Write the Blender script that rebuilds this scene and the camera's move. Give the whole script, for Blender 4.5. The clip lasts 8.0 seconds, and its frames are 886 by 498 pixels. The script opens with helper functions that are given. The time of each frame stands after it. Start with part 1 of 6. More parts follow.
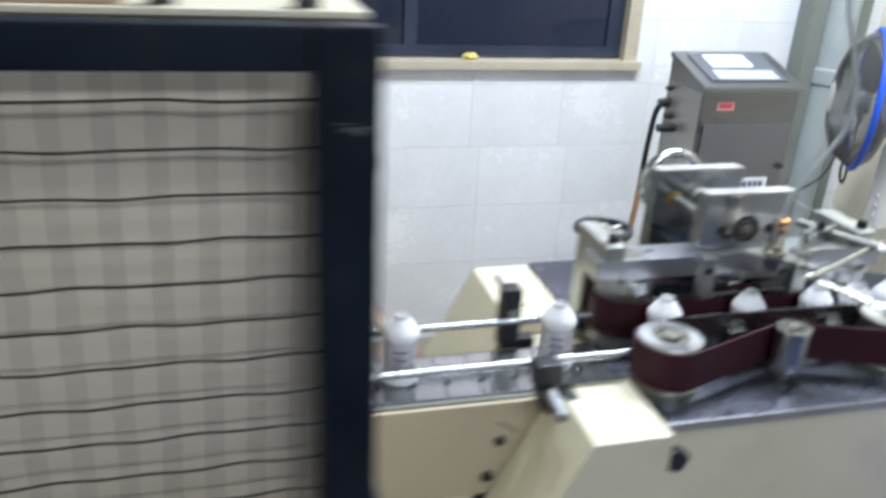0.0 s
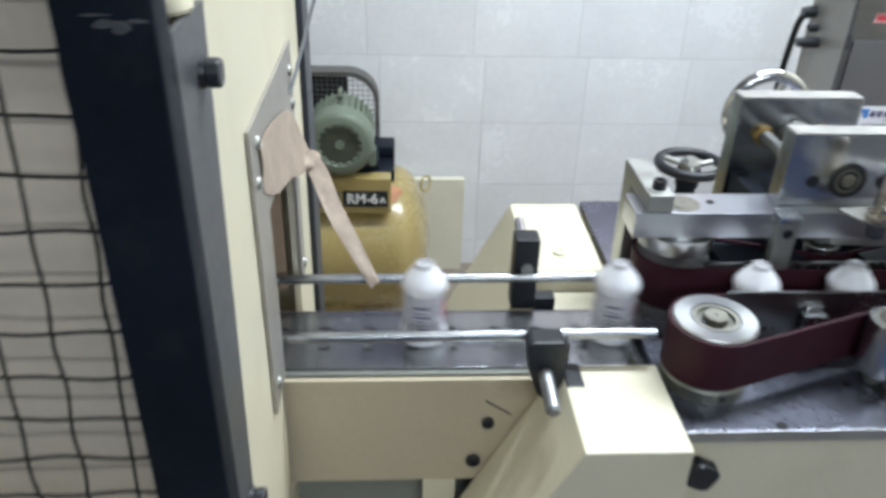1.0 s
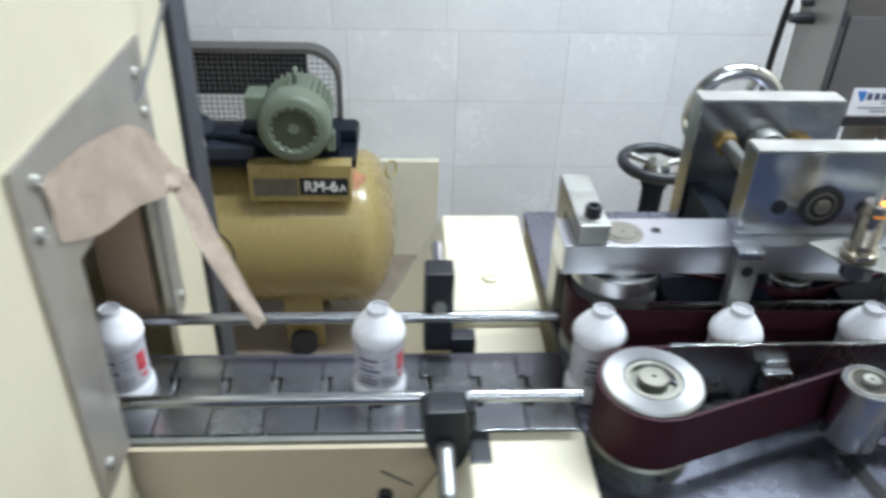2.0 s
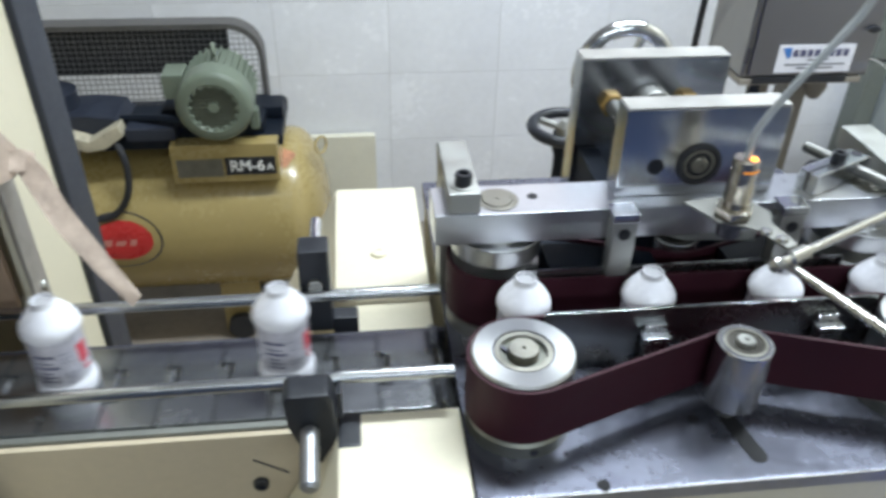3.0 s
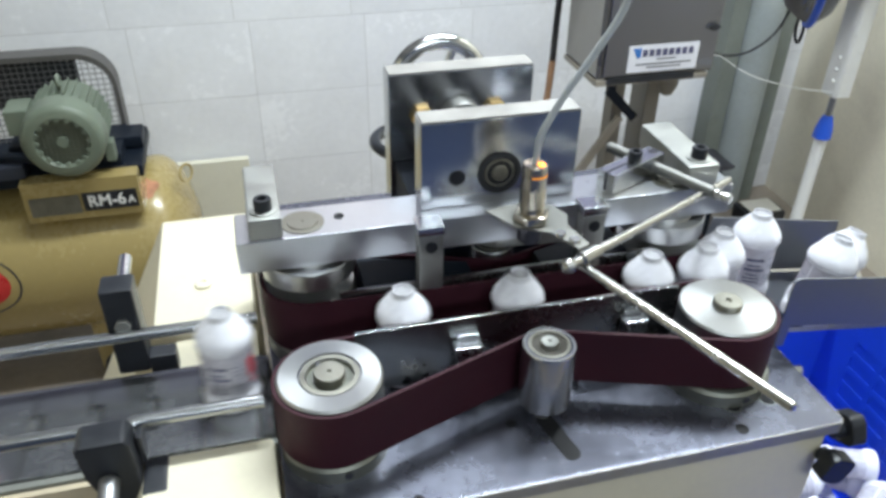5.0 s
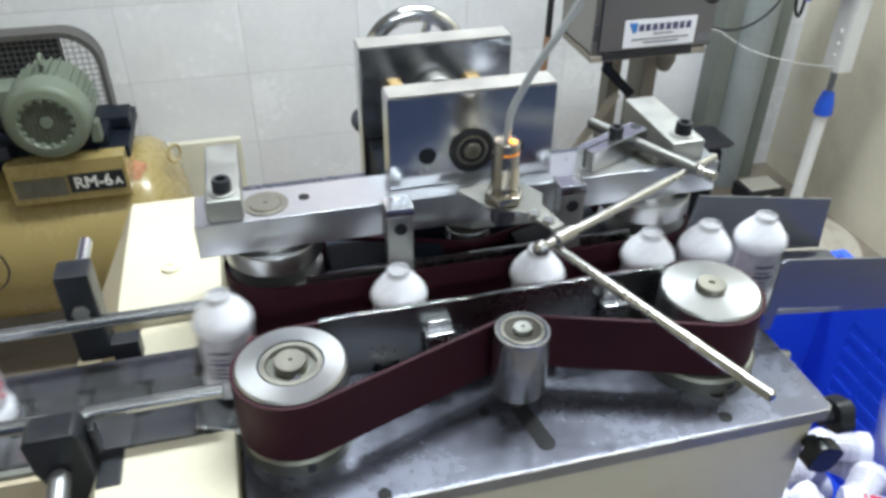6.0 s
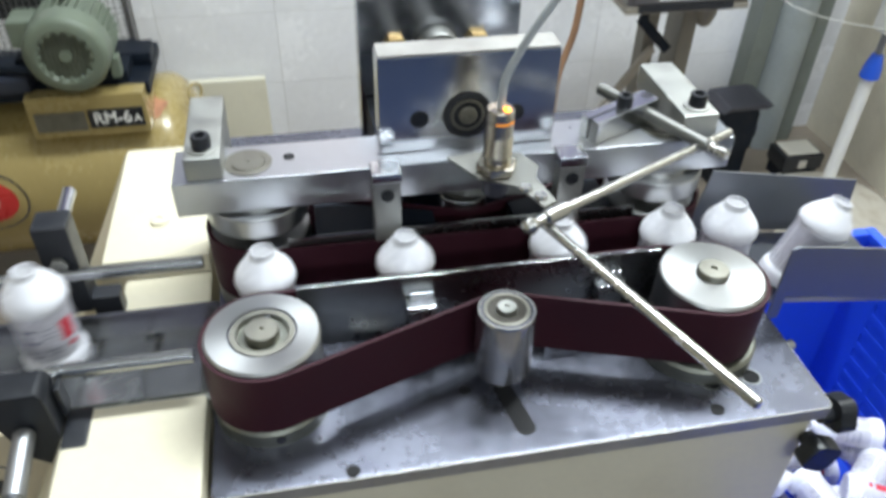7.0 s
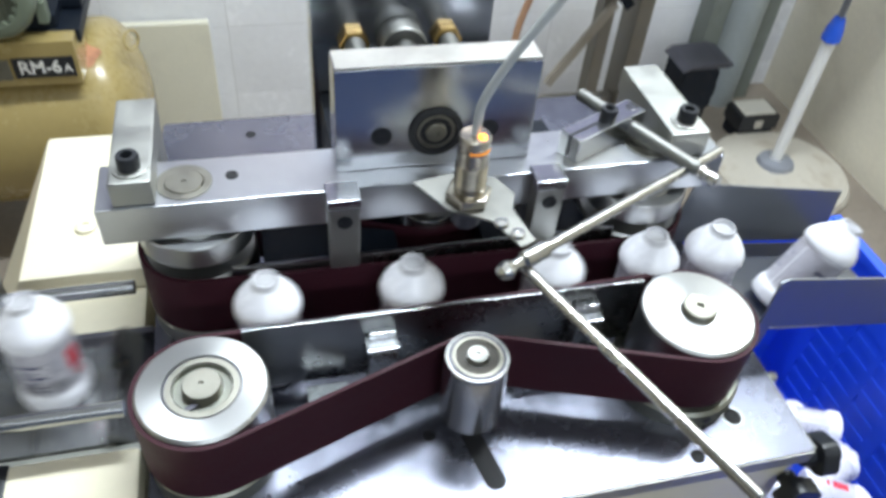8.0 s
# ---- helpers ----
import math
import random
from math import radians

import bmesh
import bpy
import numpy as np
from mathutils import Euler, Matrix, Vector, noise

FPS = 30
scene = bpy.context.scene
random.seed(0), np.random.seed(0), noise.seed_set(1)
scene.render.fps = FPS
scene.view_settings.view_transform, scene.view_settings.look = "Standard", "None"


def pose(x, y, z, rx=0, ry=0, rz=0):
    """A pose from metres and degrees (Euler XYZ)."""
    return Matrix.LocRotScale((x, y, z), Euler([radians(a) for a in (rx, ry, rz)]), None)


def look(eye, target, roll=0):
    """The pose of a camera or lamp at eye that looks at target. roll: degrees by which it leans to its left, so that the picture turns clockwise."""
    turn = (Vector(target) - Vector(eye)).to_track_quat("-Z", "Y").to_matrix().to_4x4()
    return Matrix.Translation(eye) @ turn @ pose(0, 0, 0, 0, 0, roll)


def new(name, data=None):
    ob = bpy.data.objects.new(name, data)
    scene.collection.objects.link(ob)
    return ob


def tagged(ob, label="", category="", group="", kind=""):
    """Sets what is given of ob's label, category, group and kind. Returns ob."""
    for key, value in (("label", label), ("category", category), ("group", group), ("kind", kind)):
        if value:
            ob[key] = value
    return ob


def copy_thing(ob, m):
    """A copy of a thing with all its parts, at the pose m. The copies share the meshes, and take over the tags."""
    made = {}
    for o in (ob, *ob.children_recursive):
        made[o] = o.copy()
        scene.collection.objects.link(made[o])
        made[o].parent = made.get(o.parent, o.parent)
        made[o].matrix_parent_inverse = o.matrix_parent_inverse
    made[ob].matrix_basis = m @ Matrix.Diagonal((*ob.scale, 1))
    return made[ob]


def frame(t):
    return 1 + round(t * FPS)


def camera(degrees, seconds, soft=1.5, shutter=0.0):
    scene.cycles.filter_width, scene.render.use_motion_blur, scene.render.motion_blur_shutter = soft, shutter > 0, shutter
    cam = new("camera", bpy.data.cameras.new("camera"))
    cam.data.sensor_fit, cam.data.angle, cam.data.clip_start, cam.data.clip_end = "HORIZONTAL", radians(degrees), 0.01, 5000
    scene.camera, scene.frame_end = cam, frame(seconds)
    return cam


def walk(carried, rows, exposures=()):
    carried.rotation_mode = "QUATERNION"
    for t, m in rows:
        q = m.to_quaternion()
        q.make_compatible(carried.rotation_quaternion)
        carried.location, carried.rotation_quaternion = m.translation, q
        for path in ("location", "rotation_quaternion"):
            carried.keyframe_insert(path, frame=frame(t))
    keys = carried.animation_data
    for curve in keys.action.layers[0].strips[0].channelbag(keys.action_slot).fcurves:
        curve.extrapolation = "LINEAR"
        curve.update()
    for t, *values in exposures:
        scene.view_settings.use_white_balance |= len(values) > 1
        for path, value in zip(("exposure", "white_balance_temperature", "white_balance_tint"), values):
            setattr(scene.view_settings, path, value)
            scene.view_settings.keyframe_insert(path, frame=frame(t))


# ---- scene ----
cam = camera(59.5, 8.0, soft=3.3, shutter=0.9)
PATH = [
    (0, (0.059, 0.006, 1.358), (0.529, 1.781, 0.567), 3.0),
    (0.035, (0.073, 0.010, 1.3565), (0.536, 1.783, 0.568), 3.2),
    (0.1, (0.088, 0.030, 1.347), (0.560, 1.784, 0.507), 4.7),
    (0.2, (0.121, 0.036, 1.345), (0.510, 1.785, 0.453), 4.4),
    (0.3, (0.145, 0.045, 1.344), (0.429, 1.788, 0.408), 4.7),
    (0.4, (0.166, 0.060, 1.341), (0.406, 1.798, 0.382), 4.4),
    (0.46, (0.180, 0.069, 1.338), (0.400, 1.805, 0.373), 4.25),
    (0.5, (0.184, 0.072, 1.337), (0.397, 1.808, 0.369), 4.1),
    (0.54, (0.1865, 0.0745, 1.3362), (0.395, 1.810, 0.366), 3.95),
    (0.6, (0.192, 0.079, 1.335), (0.389, 1.815, 0.360), 3.6),
    (0.8, (0.213, 0.105, 1.327), (0.366, 1.835, 0.338), 2.6),
    (1, (0.222, 0.137, 1.321), (0.339, 1.859, 0.311), 1.9),
    (1.2, (0.232, 0.171, 1.318), (0.331, 1.884, 0.291), 1.5),
    (2.3, (0.341, 0.273, 1.303), (0.458, 1.931, 0.191), 2.2),
    (2.5, (0.357, 0.277, 1.298), (0.491, 1.917, 0.164), 1.7),
    (2.7, (0.371, 0.279, 1.297), (0.535, 1.912, 0.158), 1.4),
    (3, (0.382, 0.275, 1.297), (0.581, 1.910, 0.163), 1.2),
    (3.5, (0.398, 0.272, 1.298), (0.679, 1.907, 0.182), 1.8),
    (4, (0.416, 0.269, 1.3), (0.734, 1.906, 0.197), 1.2),
    (4.2, (0.421, 0.266, 1.3), (0.754, 1.902, 0.199), 1.2),
    (4.5, (0.439, 0.27, 1.299), (0.855, 1.885, 0.195), 1.4),
    (4.7, (0.447, 0.268, 1.301), (0.876, 1.882, 0.2), 1.0),
    (5.8, (0.474, 0.278, 1.291), (0.888, 1.87, 0.153), 0.5),
    (6, (0.482, 0.283, 1.288), (0.895, 1.868, 0.14), 0.4),
    (6.2, (0.488, 0.287, 1.287), (0.89, 1.87, 0.133), 0.3),
    (6.5, (0.496, 0.297, 1.286), (0.835, 1.887, 0.122), -0.3),
    (7, (0.517, 0.306, 1.287), (0.834, 1.825, 0.025), 1.5),
    (7.2, (0.523, 0.314, 1.295), (0.822, 1.808, 0.0), 2.0),
    (7.5, (0.525, 0.336, 1.304), (0.84, 1.811, -0.009), 3.5),
    (7.7, (0.528, 0.359, 1.3), (0.914, 1.802, -0.03), 5.0),
    (8, (0.523, 0.383, 1.297), (0.949, 1.768, -0.081), 5.7),
]
# the clip's white balance drifts a little: seconds, stops, kelvin, tint
TINT = [(0, 0.10, 6350, 12), (0.5, 0.03, 6450, 11), (1.0, -0.03, 6420, 10), (2.5, -0.05, 6380, 10), (4.5, -0.03, 6500, 9), (6.5, -0.04, 6700, 9), (8, 0.05, 6500, 10)]
walk(cam, [(t, look(eye, target, roll)) for t, eye, target, roll in PATH], TINT)

# ---- light ----
world = bpy.data.worlds.new("world")
scene.world = world
world.use_nodes = True
wb = world.node_tree.nodes["Background"]
wb.inputs[0].default_value = (0.75, 0.82, 1.0, 1)
wb.inputs[1].default_value = 0.05


def tube_light(x, y, z, length, watts, tip=0.0):
    data = bpy.data.lights.new("tube", "AREA")
    data.shape, data.size, data.size_y, data.energy = "RECTANGLE", length, 0.16, watts
    data.color = (0.84, 0.935, 1.0)
    ob = new("tube", data)
    ob.matrix_world = pose(x, y, z, tip, 0, 0)
    return ob


LAMPS = [(1.15, 1.30, 2.70, 1.5, 79.0, 0.0), (0.30, -0.55, 2.70, 1.5, 7.0, 0.0), (0.85, -1.70, 2.15, 1.5, 19.0, 90.0)]
for lamp in LAMPS:
    tube_light(*lamp)

# ---- materials ----
MATS = {}


def material(name, colour, rough=0.5, metal=0.0, vary=0.12, scale=8.0, fine=120.0, bump=0.0, coat=0.0, spec=0.5, emit=0.0,
             stretch=None, dirt=0.0, dirt_colour=(0.2, 0.17, 0.12), rough_vary=0.1, trans=0.0, island=0.0):
    """A surface with variation at two scales, wear in its roughness, and fine relief."""
    m = bpy.data.materials.new(name)
    m.use_nodes = True
    t = m.node_tree
    n, l = t.nodes, t.links
    b = n["Principled BSDF"]
    co = n.new("ShaderNodeTexCoord")
    mp = n.new("ShaderNodeMapping")
    l.new(co.outputs["Object"], mp.inputs[0])
    if stretch:
        mp.inputs["Scale"].default_value = stretch
    if island:
        who = n.new("ShaderNodeObjectInfo")
        far = n.new("ShaderNodeMath")
        far.operation = "MULTIPLY"
        far.inputs[1].default_value = 53.0
        l.new(who.outputs["Random"], far.inputs[0])
        l.new(far.outputs[0], mp.inputs["Location"])
    a = n.new("ShaderNodeTexNoise")
    a.inputs["Scale"].default_value, a.inputs["Detail"].default_value = scale, 5
    f = n.new("ShaderNodeTexNoise")
    f.inputs["Scale"].default_value, f.inputs["Detail"].default_value = fine, 3
    for q in (a, f):
        l.new(mp.outputs[0], q.inputs["Vector"])
    mix = n.new("ShaderNodeMix")
    mix.data_type = "RGBA"
    dark = tuple(c * (1 - vary) for c in colour)
    lite = tuple(min(1.0, c * (1 + vary)) for c in colour)
    mix.inputs[6].default_value, mix.inputs[7].default_value = (*dark, 1), (*lite, 1)
    add = n.new("ShaderNodeMath")
    add.operation = "MULTIPLY_ADD"
    l.new(f.outputs[0], add.inputs[0])
    add.inputs[1].default_value = 0.5
    l.new(a.outputs[0], add.inputs[2])
    ramp = n.new("ShaderNodeMapRange")
    ramp.inputs[1].default_value, ramp.inputs[2].default_value = 0.5, 1.0
    l.new(add.outputs[0], ramp.inputs[0])
    l.new(ramp.outputs[0], mix.inputs[0])
    out = mix.outputs[2]
    if island:
        oi = n.new("ShaderNodeObjectInfo")
        hv = n.new("ShaderNodeHueSaturation")
        mr = n.new("ShaderNodeMapRange")
        mr.inputs[3].default_value, mr.inputs[4].default_value = 1 - island, 1 + island
        l.new(oi.outputs["Random"], mr.inputs[0])
        l.new(mr.outputs[0], hv.inputs["Value"])
        l.new(out, hv.inputs["Color"])
        out = hv.outputs[0]
    if dirt:
        d = n.new("ShaderNodeTexNoise")
        d.inputs["Scale"].default_value, d.inputs["Detail"].default_value = scale * 2.3, 8
        l.new(mp.outputs[0], d.inputs["Vector"])
        dr = n.new("ShaderNodeMapRange")
        dr.inputs[1].default_value, dr.inputs[2].default_value, dr.inputs[4].default_value = 0.55, 0.75, dirt
        l.new(d.outputs[0], dr.inputs[0])
        dm = n.new("ShaderNodeMix")
        dm.data_type = "RGBA"
        dm.inputs[7].default_value = (*dirt_colour, 1)
        l.new(dr.outputs[0], dm.inputs[0])
        l.new(out, dm.inputs[6])
        out = dm.outputs[2]
    l.new(out, b.inputs["Base Color"])
    rr = n.new("ShaderNodeMapRange")
    rr.inputs[3].default_value, rr.inputs[4].default_value = max(0.02, rough - rough_vary), min(1, rough + rough_vary)
    l.new(ramp.outputs[0], rr.inputs[0])
    l.new(rr.outputs[0], b.inputs["Roughness"])
    b.inputs["Metallic"].default_value = metal
    b.inputs["Coat Weight"].default_value = coat
    b.inputs["Coat Roughness"].default_value = 0.15
    b.inputs["Specular IOR Level"].default_value = spec
    b.inputs["Transmission Weight"].default_value = trans
    if emit:
        b.inputs["Emission Color"].default_value = (*colour, 1)
        b.inputs["Emission Strength"].default_value = emit
    if bump:
        bp = n.new("ShaderNodeBump")
        bp.inputs["Strength"].default_value, bp.inputs["Distance"].default_value = bump, 0.002
        l.new(add.outputs[0], bp.inputs["Height"])
        l.new(bp.outputs[0], b.inputs["Normal"])
    MATS[name] = m
    return m


STEEL = material("ground_steel", (0.60, 0.615, 0.64), 0.20, 1.0, 0.04, 4, 90, 0.0, dirt=0.05, dirt_colour=(0.45, 0.44, 0.50), rough_vary=0.05)
PLATE = material("worn_steel_plate", (0.155, 0.162, 0.203), 0.26, 0.74, 0.20, 14, 110, 0.010, dirt=0.55, dirt_colour=(0.12, 0.12, 0.175), rough_vary=0.07)
RAIL = material("dull_chrome_rail", (0.40, 0.41, 0.42), 0.24, 1.0, 0.05, 14, 160, 0.0, rough_vary=0.03)
HOLE = material("hole_shadow", (0.008, 0.008, 0.010), 0.7)
HUB = material("tan_grey_steel", (0.31, 0.30, 0.26), 0.40, 1.0, 0.10, 40, 250, 0.04, dirt=0.2)
MILLED = material("milled_pale_steel", (0.46, 0.45, 0.425), 0.5, 0.75, 0.12, 30, 220, 0.05, dirt=0.3, dirt_colour=(0.40, 0.33, 0.26))
DULL = material("dull_nickel", (0.24, 0.24, 0.23), 0.48, 1.0, 0.06, 30, 220, 0.02)
BEAMSTEEL = material("satin_ground_steel", (0.58, 0.595, 0.625), 0.30, 1.0, 0.05, 6, 120, 0.0, dirt=0.05, dirt_colour=(0.45, 0.44, 0.50), rough_vary=0.04)
CHROME = material("chrome", (0.66, 0.67, 0.68), 0.15, 1.0, 0.03, 20, 200, rough_vary=0.04)
TURNED = material("turned_aluminium", (0.50, 0.505, 0.505), 0.34, 1.0, 0.03, 30, 300, 0.0, rough_vary=0.03)
# toned down: the dark belt mirrored in the guide faces is in this colour
GUIDE = material("toned_guide_steel", (0.33, 0.345, 0.345), 0.28, 1.0, 0.06, 14, 160, 0.0, rough_vary=0.04)
RODM = material("bright_rod", (0.50, 0.495, 0.475), 0.27, 1.0, 0.04, 20, 120, 0.0, rough_vary=0.015)
ZINC = material("zinc_steel", (0.45, 0.455, 0.43), 0.45, 1.0, 0.04, 40, 300, 0.015, dirt=0.07)
tree = TURNED.node_tree
turn = tree.nodes.new("ShaderNodeTangent")
turn.direction_type, turn.axis = "RADIAL", "Z"
tree.links.new(turn.outputs[0], tree.nodes["Principled BSDF"].inputs["Tangent"])
tree.nodes["Principled BSDF"].inputs["Anisotropic"].default_value = 0.5
SLAT = material("slat_steel", (0.29, 0.30, 0.31), 0.24, 0.9, 0.06, 12, 120, 0.01, dirt=0.06, dirt_colour=(0.25, 0.24, 0.25), island=0.05, rough_vary=0.05)
DARKSTEEL = material("dark_steel", (0.10, 0.10, 0.12), 0.45, 0.8, 0.2, 25, 200, 0.05)
BLUED = material("mirror_steel_sheet", (0.255, 0.268, 0.295), 0.31, 0.72, 0.04, 6, 120, 0.0, rough_vary=0.02)
BRASS = material("brass", (0.62, 0.42, 0.16), 0.3, 1.0, 0.1, 30, 200)
CREAM = material("cream_paint", (0.73, 0.675, 0.52), 0.42, 0.0, 0.05, 6, 180, 0.05, dirt=0.16, dirt_colour=(0.45, 0.38, 0.25))
BLACKPAINT = material("black_paint", (0.008, 0.012, 0.020), 0.5, 0.0, 0.3, 14, 200, 0.06, dirt=0.05, spec=0.18)
BLACKPLASTIC = material("black_plastic", (0.017, 0.019, 0.024), 0.38, 0.0, 0.3, 40, 300, 0.05)
RUBBER = material("black_rubber", (0.020, 0.021, 0.024), 0.6, 0.0, 0.3, 30, 200, 0.05)
BELT = material("maroon_belt", (0.038, 0.0065, 0.0135), 0.62, 0.0, 0.14, 30, 500, 0.12, spec=0.3)
WHITEPLASTIC = material("white_plastic", (0.88, 0.88, 0.94), 0.32, 0.0, 0.02, 20, 200)
SLEEVE = material("printed_sleeve", (0.56, 0.55, 0.62), 0.25, 0.0, 0.10, 90, 400)
LABELWHITE = material("label_white", (0.80, 0.80, 0.85), 0.22, 0.0, 0.02, 20, 200)
NECKINSIDE = material("grey_neck_inside", (0.40, 0.40, 0.42), 0.4, 0.0, 0.06, 60, 300)
NECKGREY = material("frosted_neck", (0.70, 0.70, 0.74), 0.4, 0.0, 0.06, 60, 300)
PRINT = material("print_ink", (0.09, 0.09, 0.17), 0.3, 0.0, 0.1, 60, 300)
REDPRINT = material("red_print", (0.62, 0.05, 0.08), 0.3, 0.0, 0.1, 60, 300)
GALV = material("grey_painted_steel", (0.23, 0.24, 0.27), 0.4, 0.4, 0.12, 18, 200, 0.04)

# ---- mesh tools ----
ORG = {}


def thing(name, at, label, category, group="", kind=""):
    """A thing: an empty at its base, which carries its parts."""
    ob = new(name)
    ob.empty_display_size = 0.05
    ob.location = at
    ORG[ob] = Vector(at)
    return tagged(ob, label, category, group, kind)


def weighted_normals(bm, angle):
    """Corner normals by face area, so that flats stay flat between rounded edges."""
    bm.normal_update()
    bm.faces.index_update()
    limit = math.cos(radians(angle))
    area = [f.calc_area() for f in bm.faces]
    out = []
    for f in bm.faces:
        own = f.normal
        for corner in f.loops:
            total = Vector((0, 0, 0))
            for g in corner.vert.link_faces:
                if g.normal.dot(own) > limit:
                    total += g.normal * area[g.index]
            out.append(total.normalized() if total.length > 1e-12 else own.copy())
    return out


def part(name, bm, mat, parent, label="", org=None, smooth=40):
    """One mesh under a thing or a part; bm is in world metres. org: where its own origin stands."""
    base = ORG[parent] if parent else Vector((0, 0, 0))
    org = Vector(org) if org is not None else base.copy()
    bm.transform(Matrix.Translation(-org))
    bmesh.ops.recalc_face_normals(bm, faces=bm.faces[:])
    normals = weighted_normals(bm, smooth) if smooth else None
    me = bpy.data.meshes.new(name)
    bm.to_mesh(me)
    bm.free()
    me.materials.append(mat)
    if normals:
        me.shade_smooth()
        me.normals_split_custom_set(normals)
    ob = new(name, me)
    if parent:
        ob.parent = parent
    ob.location = org - base
    ORG[ob] = org
    if label:
        ob["label"] = label
    return ob


def again(name, me, parent, m):
    """Another object on the same mesh, under parent, at the pose m in the parent's space."""
    ob = new(name, me)
    ob.parent = parent
    ob.matrix_basis = m
    return ob


def box(x0, x1, y0, y1, z0, z1, bevel=0.0015, bm=None, seg=2):
    out = bm or bmesh.new()
    new_bm = bmesh.new()
    bmesh.ops.create_cube(new_bm, size=1.0, matrix=Matrix.Translation(((x0 + x1) / 2, (y0 + y1) / 2, (z0 + z1) / 2))
                          @ Matrix.Diagonal((abs(x1 - x0), abs(y1 - y0), abs(z1 - z0), 1)))
    if bevel:
        bmesh.ops.bevel(new_bm, geom=new_bm.edges[:], offset=bevel, segments=seg, affect="EDGES", profile=0.6)
    merge(out, new_bm)
    return out


def merge(out, src, m=None):
    if m is not None:
        src.transform(m)
    vs = [out.verts.new(v.co) for v in src.verts]
    src.verts.index_update()
    for f in src.faces:
        out.faces.new([vs[v.index] for v in f.verts])
    src.free()
    return out


def turned(profile, at=(0, 0, 0), axis=(0, 0, 1), seg=40, bm=None):
    """A body of revolution: (radius, height) pairs from bottom to top along axis from at."""
    out = bm or bmesh.new()
    q = Vector((0, 0, 1)).rotation_difference(Vector(axis).normalized()).to_matrix().to_4x4()
    m = Matrix.Translation(at) @ q
    rings = []
    for r, h in profile:
        if r < 1e-6:
            rings.append([out.verts.new(m @ Vector((0, 0, h)))])
        else:
            rings.append([out.verts.new(m @ Vector((r * math.cos(2 * math.pi * i / seg), r * math.sin(2 * math.pi * i / seg), h))) for i in range(seg)])
    for a, b in zip(rings, rings[1:]):
        for i in range(seg):
            j = (i + 1) % seg
            if len(a) == 1 and len(b) == 1:
                continue
            if len(a) == 1:
                out.faces.new((a[0], b[i], b[j]))
            elif len(b) == 1:
                out.faces.new((a[i], a[j], b[0]))
            else:
                out.faces.new((a[i], a[j], b[j], b[i]))
    if len(rings[0]) > 1 and profile[0] != profile[-1]:
        out.faces.new(rings[0][::-1])
    if len(rings[-1]) > 1 and profile[0] != profile[-1]:
        out.faces.new(rings[-1])
    return out


def rod(p0, p1, r, seg=20, bm=None, ch=0.12):
    """A round bar with chamfered ends."""
    p0, p1 = Vector(p0), Vector(p1)
    n = (p1 - p0).length
    c = min(r * ch * 3, n / 4)
    return turned([(r - c, 0), (r, c), (r, n - c), (r - c, n)], p0, p1 - p0, seg, bm)


def tube(points, r, seg=10, bm=None, smooth_steps=6):
    """A round cord along a smooth path through the points."""
    out = bm or bmesh.new()
    pts = [Vector(p) for p in points]
    path = []
    for i in range(len(pts) - 1):
        p0, p1, p2, p3 = pts[max(i - 1, 0)], pts[i], pts[i + 1], pts[min(i + 2, len(pts) - 1)]
        for k in range(smooth_steps):
            t = k / smooth_steps
            path.append(0.5 * ((2 * p1) + (p2 - p0) * t + (2 * p0 - 5 * p1 + 4 * p2 - p3) * t * t + (3 * p1 - p0 - 3 * p2 + p3) * t ** 3))
    path.append(pts[-1])
    up = Vector((0.13, 0.31, 0.94))
    rings = []
    for i, p in enumerate(path):
        d = (path[min(i + 1, len(path) - 1)] - path[max(i - 1, 0)]).normalized()
        s = d.cross(up)
        if s.length < 0.05:
            s = d.cross(Vector((1, 0, 0)))
        s.normalize()
        u = s.cross(d)
        rings.append([out.verts.new(p + r * (math.cos(2 * math.pi * k / seg) * s + math.sin(2 * math.pi * k / seg) * u)) for k in range(seg)])
    for a, b in zip(rings, rings[1:]):
        for k in range(seg):
            out.faces.new((a[k], a[(k + 1) % seg], b[(k + 1) % seg], b[k]))
    out.faces.new(rings[0][::-1])
    out.faces.new(rings[-1])
    return out


def prism(poly, axis, a, b, bevel=0.0015, bm=None):
    """A polygon in the two other axes, drawn out along axis from a to b."""
    out = bm or bmesh.new()
    src = bmesh.new()

    def place(u, v, w):
        return {"x": (w, u, v), "y": (u, w, v), "z": (u, v, w)}[axis]
    lo = [src.verts.new(place(u, v, a)) for u, v in poly]
    hi = [src.verts.new(place(u, v, b)) for u, v in poly]
    src.faces.new(lo)
    src.faces.new(hi[::-1])
    for i in range(len(poly)):
        j = (i + 1) % len(poly)
        src.faces.new((lo[i], hi[i], hi[j], lo[j]))
    bmesh.ops.recalc_face_normals(src, faces=src.faces)
    if bevel:
        bmesh.ops.bevel(src, geom=src.edges[:], offset=bevel, segments=2, affect="EDGES", profile=0.6)
    return merge(out, src)


